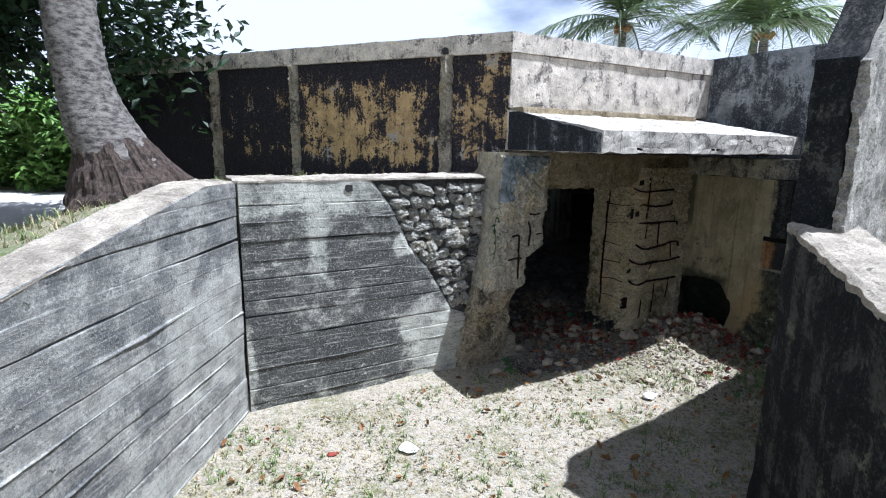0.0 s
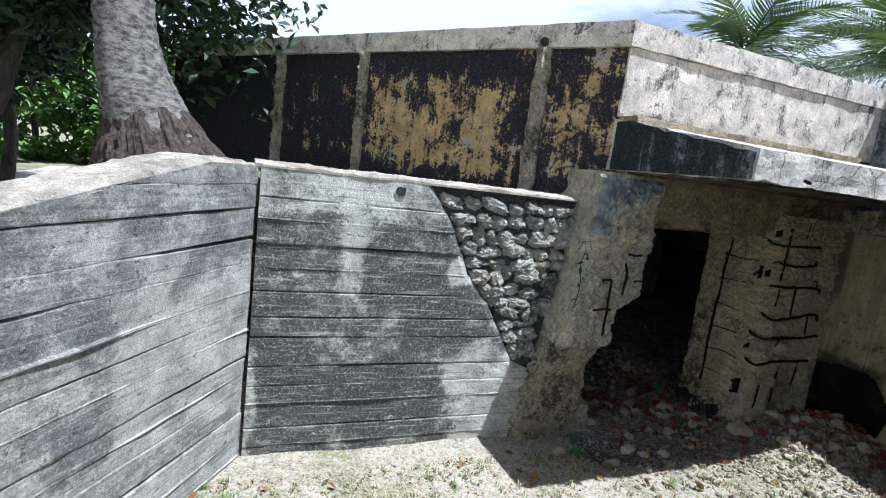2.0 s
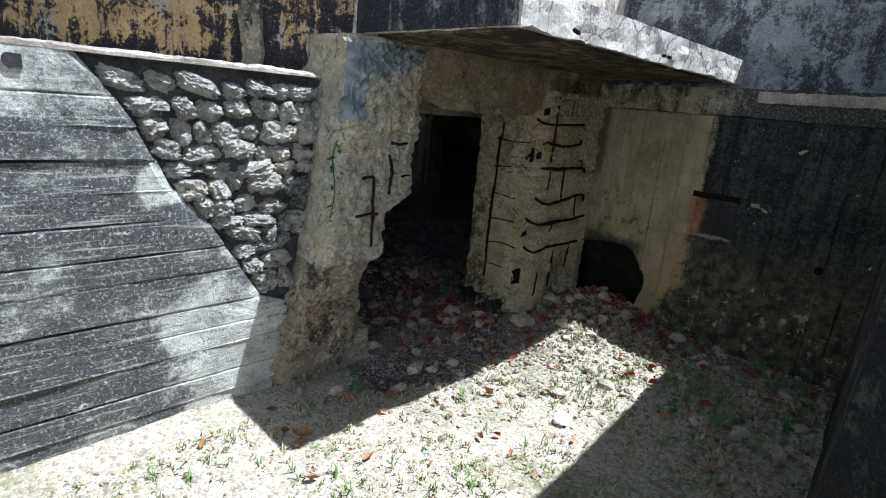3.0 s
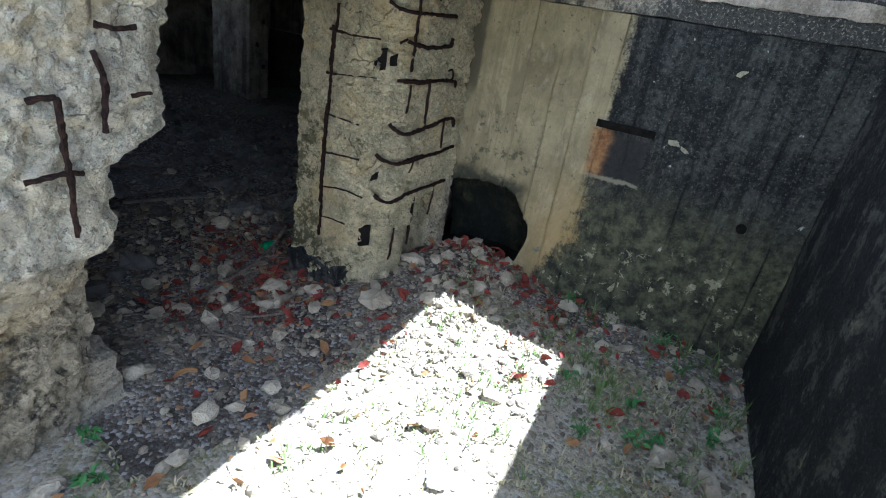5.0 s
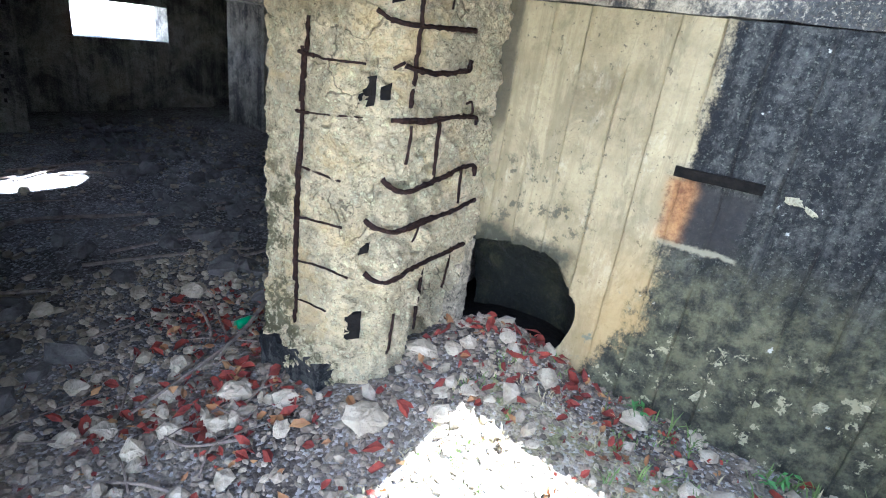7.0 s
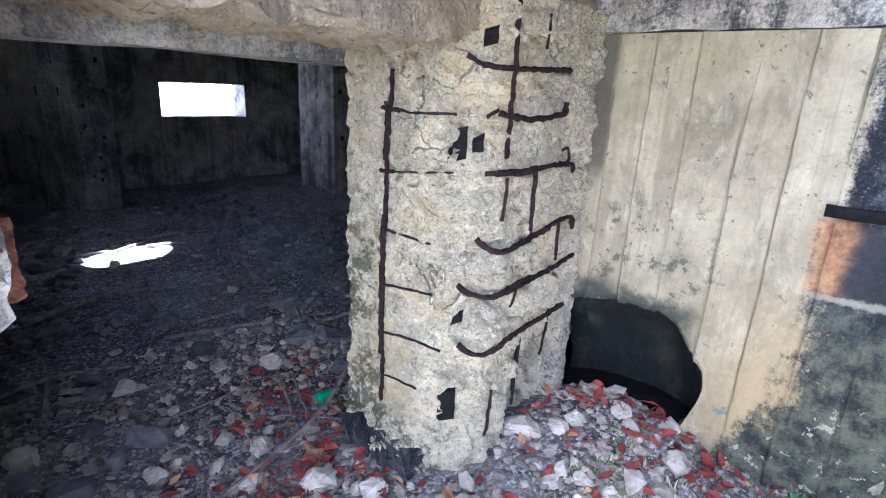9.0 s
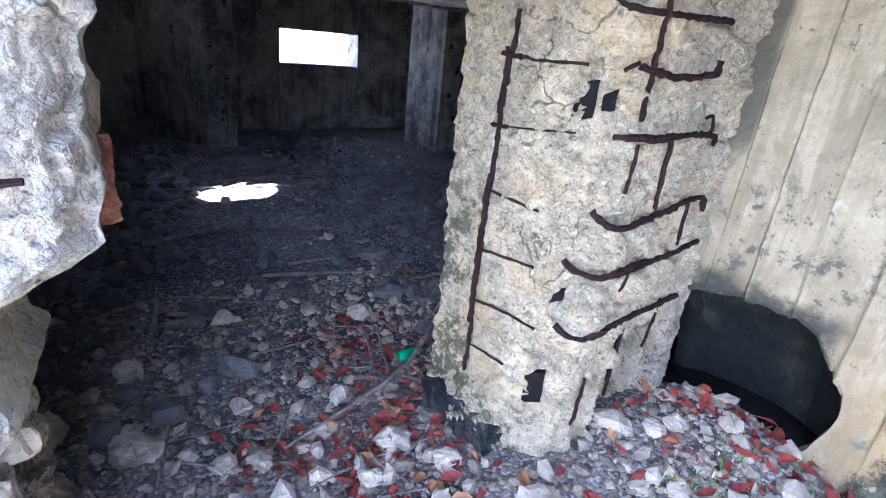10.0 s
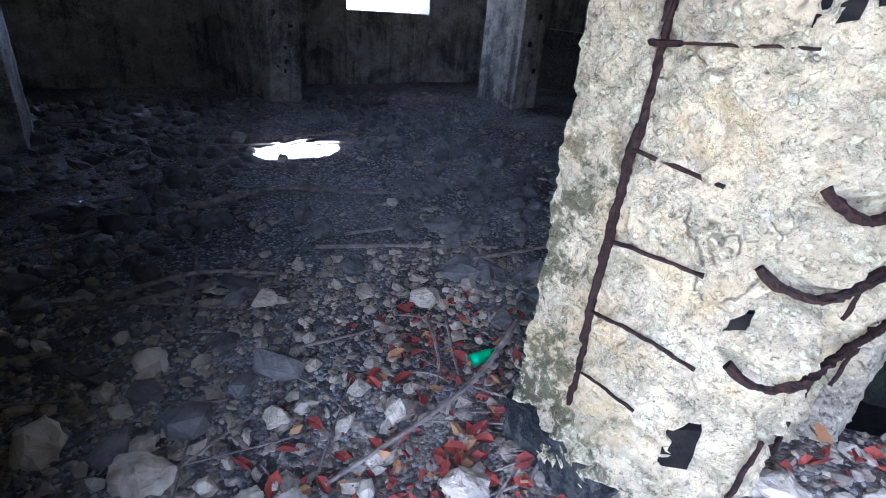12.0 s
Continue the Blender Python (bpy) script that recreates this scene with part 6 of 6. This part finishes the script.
def broad_tree(name, at, height, spread, n, seed, label, per=150, size=0.22, drop=0.0, trunk_r=0.22, lean=(0, 0), mat="leaf", aside=0.0):
    r = random.Random(seed)
    z0 = upper_height(at[0], at[1]) - 0.1
    tree = thing(name, label, "tree", "", (at[0], at[1], z0))
    top = Vector((lean[0], lean[1], height * 0.62))
    pts = [Vector((0, 0, 0)), top * 0.3 + Vector((0.1, 0, 0)), top * 0.65, top]
    part("trunk", tube(smoothed(pts, 5), trunk_r, 10, 0.45, 0.25), M["bark"], tree, smooth=True)
    centres = []
    for k in range(n):
        t, q = r.uniform(0, 6.28), r.random() ** 0.6
        c = Vector((math.cos(t) * spread * q, math.sin(t) * spread * q, height * r.uniform(0.52 - drop, 1.05) * (1.0 - 0.15 * q))) + Vector((lean[0] - aside, lean[1], 0))
        centres.append(c)
        if k % 4 == 0:
            part("limb", tube(smoothed([top * 0.75, (top + c) * 0.5 + Vector((0, 0, -0.2)), c], 4), trunk_r * 0.4, 6, 0.3), M["bark"], tree, smooth=True)
    part("crown", leaf_cloud(centres, spread * 0.26, per, size, seed + 1, M[mat]), None, tree)
    return tree


broad_tree("shade_tree", (-7.6, 5.6), 8.4, 4.6, 120, 21, "large dark glossy-leaved shade tree beside the bunker", 480, 0.21, 0.22, 0.26, (0.9, -0.4), "leaf", 0.7)
broad_tree("shade_tree", (-6.4, 3.73), 6.2, 1.9, 40, 22, "leaning dark shade tree with low branches", 430, 0.17, 0.04, 0.19, (1.3, 0.6), "leaf", 1.3)
broad_tree("shade_tree", (-9.6, 4.0), 7.4, 3.8, 80, 24, "dark shade tree at the edge of the sand", 500, 0.22, 0.24, 0.2, (0.2, 0.3))
broad_tree("slender_tree", (-7.2, 8.4), 6.0, 2.2, 40, 23, "slender dark tree before the sunny bushes", 260, 0.24, 0.0, 0.13, (0, 0), "leaf", 0.8)
for k in range(9):
    a = radians(93 + 6.5 * k)
    d = 18.5 + 2 * (k % 3)
    broad_tree("bush", (-3.4 + d * math.cos(a), -4.1 + d * math.sin(a)), 3.4 + (k % 4) * 0.6, 2.2, 40, 60 + k, "bright sunlit green bush beyond the sand", 160, 0.30, 0.52, 0.12, (0, 0), "bush")


def palm_trunk_mesh(path, radii, sides=24, rings=0.009):
    bm, loops = bmesh.new(), []
    pts = smoothed(path, 12)
    for i, p in enumerate(pts):
        t = i / (len(pts) - 1)
        r = lerp_table(radii, t) + (rings if i % 2 else 0)
        loop = []
        for k in range(sides):
            a = 2 * math.pi * k / sides
            flare = 1 + 0.16 * step(0.22, 0.0, t) * noise.noise(Vector((math.cos(a) * 3, math.sin(a) * 3, p.z * 4))) + 0.05 * noise.noise(Vector((math.cos(a) * 2, math.sin(a) * 2, p.z * 3)))
            loop.append(bm.verts.new(p + Vector((math.cos(a), math.sin(a), 0)) * r * flare))
        loops.append(loop)
    for a, b in zip(loops, loops[1:]):
        for k in range(sides):
            bm.faces.new((a[k], a[(k + 1) % sides], b[(k + 1) % sides], b[k]))
    bm.faces.new(loops[-1])
    return bm


def frond_mesh(length, droop, seed):
    """A feather leaf: a bent midrib with two rows of narrow leaflets."""
    r = random.Random(seed)
    verts, faces = [], []
    n = 46
    pts = []
    for i in range(n + 1):
        t = i / n
        pts.append(Vector((length * t * (1 - 0.10 * t), 0, length * (0.55 * t - droop * t * t))))
    for i, p in enumerate(pts):
        t = i / n
        w = 0.035 * (1 - t) + 0.006
        verts += [(p.x, -w, p.z), (p.x, 0, p.z + w), (p.x, w, p.z)]
        if i:
            m = 3 * i
            faces += [(m - 3, m, m + 1, m - 2), (m - 2, m + 1, m + 2, m - 1)]
    for i in range(5, n):
        t = i / n
        span = length * 0.24 * math.sin(math.pi * min(1, 0.15 + 0.83 * t)) ** 0.7
        for side in (-1, 1):
            p, m = pts[i], len(verts)
            fwd = span * (0.55 + 0.5 * t) * r.uniform(0.8, 1.2)
            fall = span * r.uniform(0.20, 0.55)
            a, b = Vector((p.x - 0.022, side * 0.01, p.z)), Vector((p.x + 0.022, side * 0.01, p.z))
            mid = p + Vector((fwd * 0.45, side * span * 0.55, -fall * 0.25))
            tip = p + Vector((fwd, side * span, -fall))
            verts += [tuple(a), tuple(b), tuple(mid + Vector((0.022, 0, 0))), tuple(mid - Vector((0.022, 0, 0))), tuple(tip)]
            faces += [(m, m + 1, m + 2, m + 3), (m + 3, m + 2, m + 4)]
    me = bpy.data.meshes.new("frond")
    me.from_pydata(verts, [], faces)
    me.materials.append(M["frond"])
    return me


FRONDS = [frond_mesh(3.2, 0.62, 1), frond_mesh(3.0, 0.85, 2), frond_mesh(2.8, 1.15, 3)]


def palm(at, z0, path, radii, label, fronds=22, size=1.0, seed=0, roots=False, nuts=True):
    tree = thing("coconut_palm", label, "palm tree", "", (at[0], at[1], z0))
    part("trunk", palm_trunk_mesh(path, radii), M["palmbark"], tree, "ringed grey trunk", True)
    top = Vector(path[-1])
    r = random.Random(seed)
    for k in range(fronds):
        f = part("frond", FRONDS[k % 3], None, tree)
        f.location = top
        f.rotation_euler = Euler((r.uniform(-0.25, 0.25), r.uniform(-1.1, 0.35), 2.4 * k + r.uniform(-0.2, 0.2)))
        f.scale = (size * r.uniform(0.85, 1.1),) * 3
    if nuts:
        nut = rock_mesh(5, M["dryleaf"], 2, 1.15, 0.08)
        for k in range(7):
            c = part("coconut", nut, None, tree)
            c.location = top + Vector((0.22 * math.cos(k * 0.9), 0.22 * math.sin(k * 0.9), -0.22 - 0.05 * (k % 3)))
            c.scale = (0.2, 0.2, 0.2)
    return tree


near = palm((-3.82, 2.0), 1.86, [(0.30, 0, 0), (0.16, 0, 0.3), (-0.08, 0, 0.75), (-0.25, 0, 1.35), (-0.30, 0, 2.2), (-0.20, 0.1, 3.4), (0.1, 0.3, 6.0), (0.3, 0.5, 7.8)],
            [(0, 0.72), (0.06, 0.64), (0.14, 0.52), (0.28, 0.37), (0.43, 0.26), (0.57, 0.235), (1, 0.15)], "leaning coconut palm with a swollen base at the wall", 20, 1.0, 3)
def root_mat(u, v, w):
    a = 2 * math.pi * u
    ridge = abs(noise.noise(Vector((math.cos(a) * 9, math.sin(a) * 9, w * 1.5)))) * 0.10
    r = 0.95 - 0.62 * w ** 0.7 + ridge * (1 - 0.7 * w) + 0.05 * noise.noise(Vector((math.cos(a) * 3, math.sin(a) * 3, w * 9)))
    r = r if v else 0.2
    return Vector((0.30 - 0.36 * w + r * math.cos(a), r * math.sin(a), -0.16 + 0.92 * w))


part("root_mat", block(root_mat, 120, 1, 16), M["roots"], near, "dark reddish-brown matted roots")
for at, z0, top, seed, s in (((11.2, 8.9), 0.9, 6.9, 5, 1.2), ((13.8, 5.4), 0.9, 6.4, 6, 1.25), ((17.5, 8.0), 0.9, 7.8, 7, 1.2)):
    h = top - z0
    palm(at, z0, [(0, 0, 0), (0.15, 0.1, h * 0.4), (0.2, 0.2, h)], [(0, 0.24), (0.2, 0.17), (1, 0.12)], "coconut palm with a shaggy crown behind the bunker", 26, s, seed)


def fern(at, n, size, seed):
    r = random.Random(seed)
    z = upper_height(*at)
    plant = thing("fern", "small green fern growing at the foot of the parapet", "plant", "ferns by the parapet", (at[0], at[1], z))
    for k in range(n):
        f = part("frond", FRONDS[2], None, plant)
        f.rotation_euler = (0, r.uniform(-0.5, 0.2), k * 6.28 / n + r.uniform(-0.3, 0.3))
        f.scale = (size / 2.8, size / 2.8, size / 2.8)


fern((-2.95, 1.55), 7, 0.42, 1)
fern((-2.75, 2.2), 6, 0.36, 2)
fern((-2.0, 1.1), 5, 0.25, 3)


def bollard(x, y):
    z = upper_height(x, y)
    b = thing("bollard", "short dark rounded post beside the sand track", "post", "", (x, y, z - 0.05))
    part("body", tube([(0, 0, 0), (0, 0, 0.2), (0, 0, 0.42), (0, 0, 0.48), (0, 0, 0.51)], 0.16, 14, 0.75), M["post"], b, smooth=True)


bollard(-5.83, 3.52)
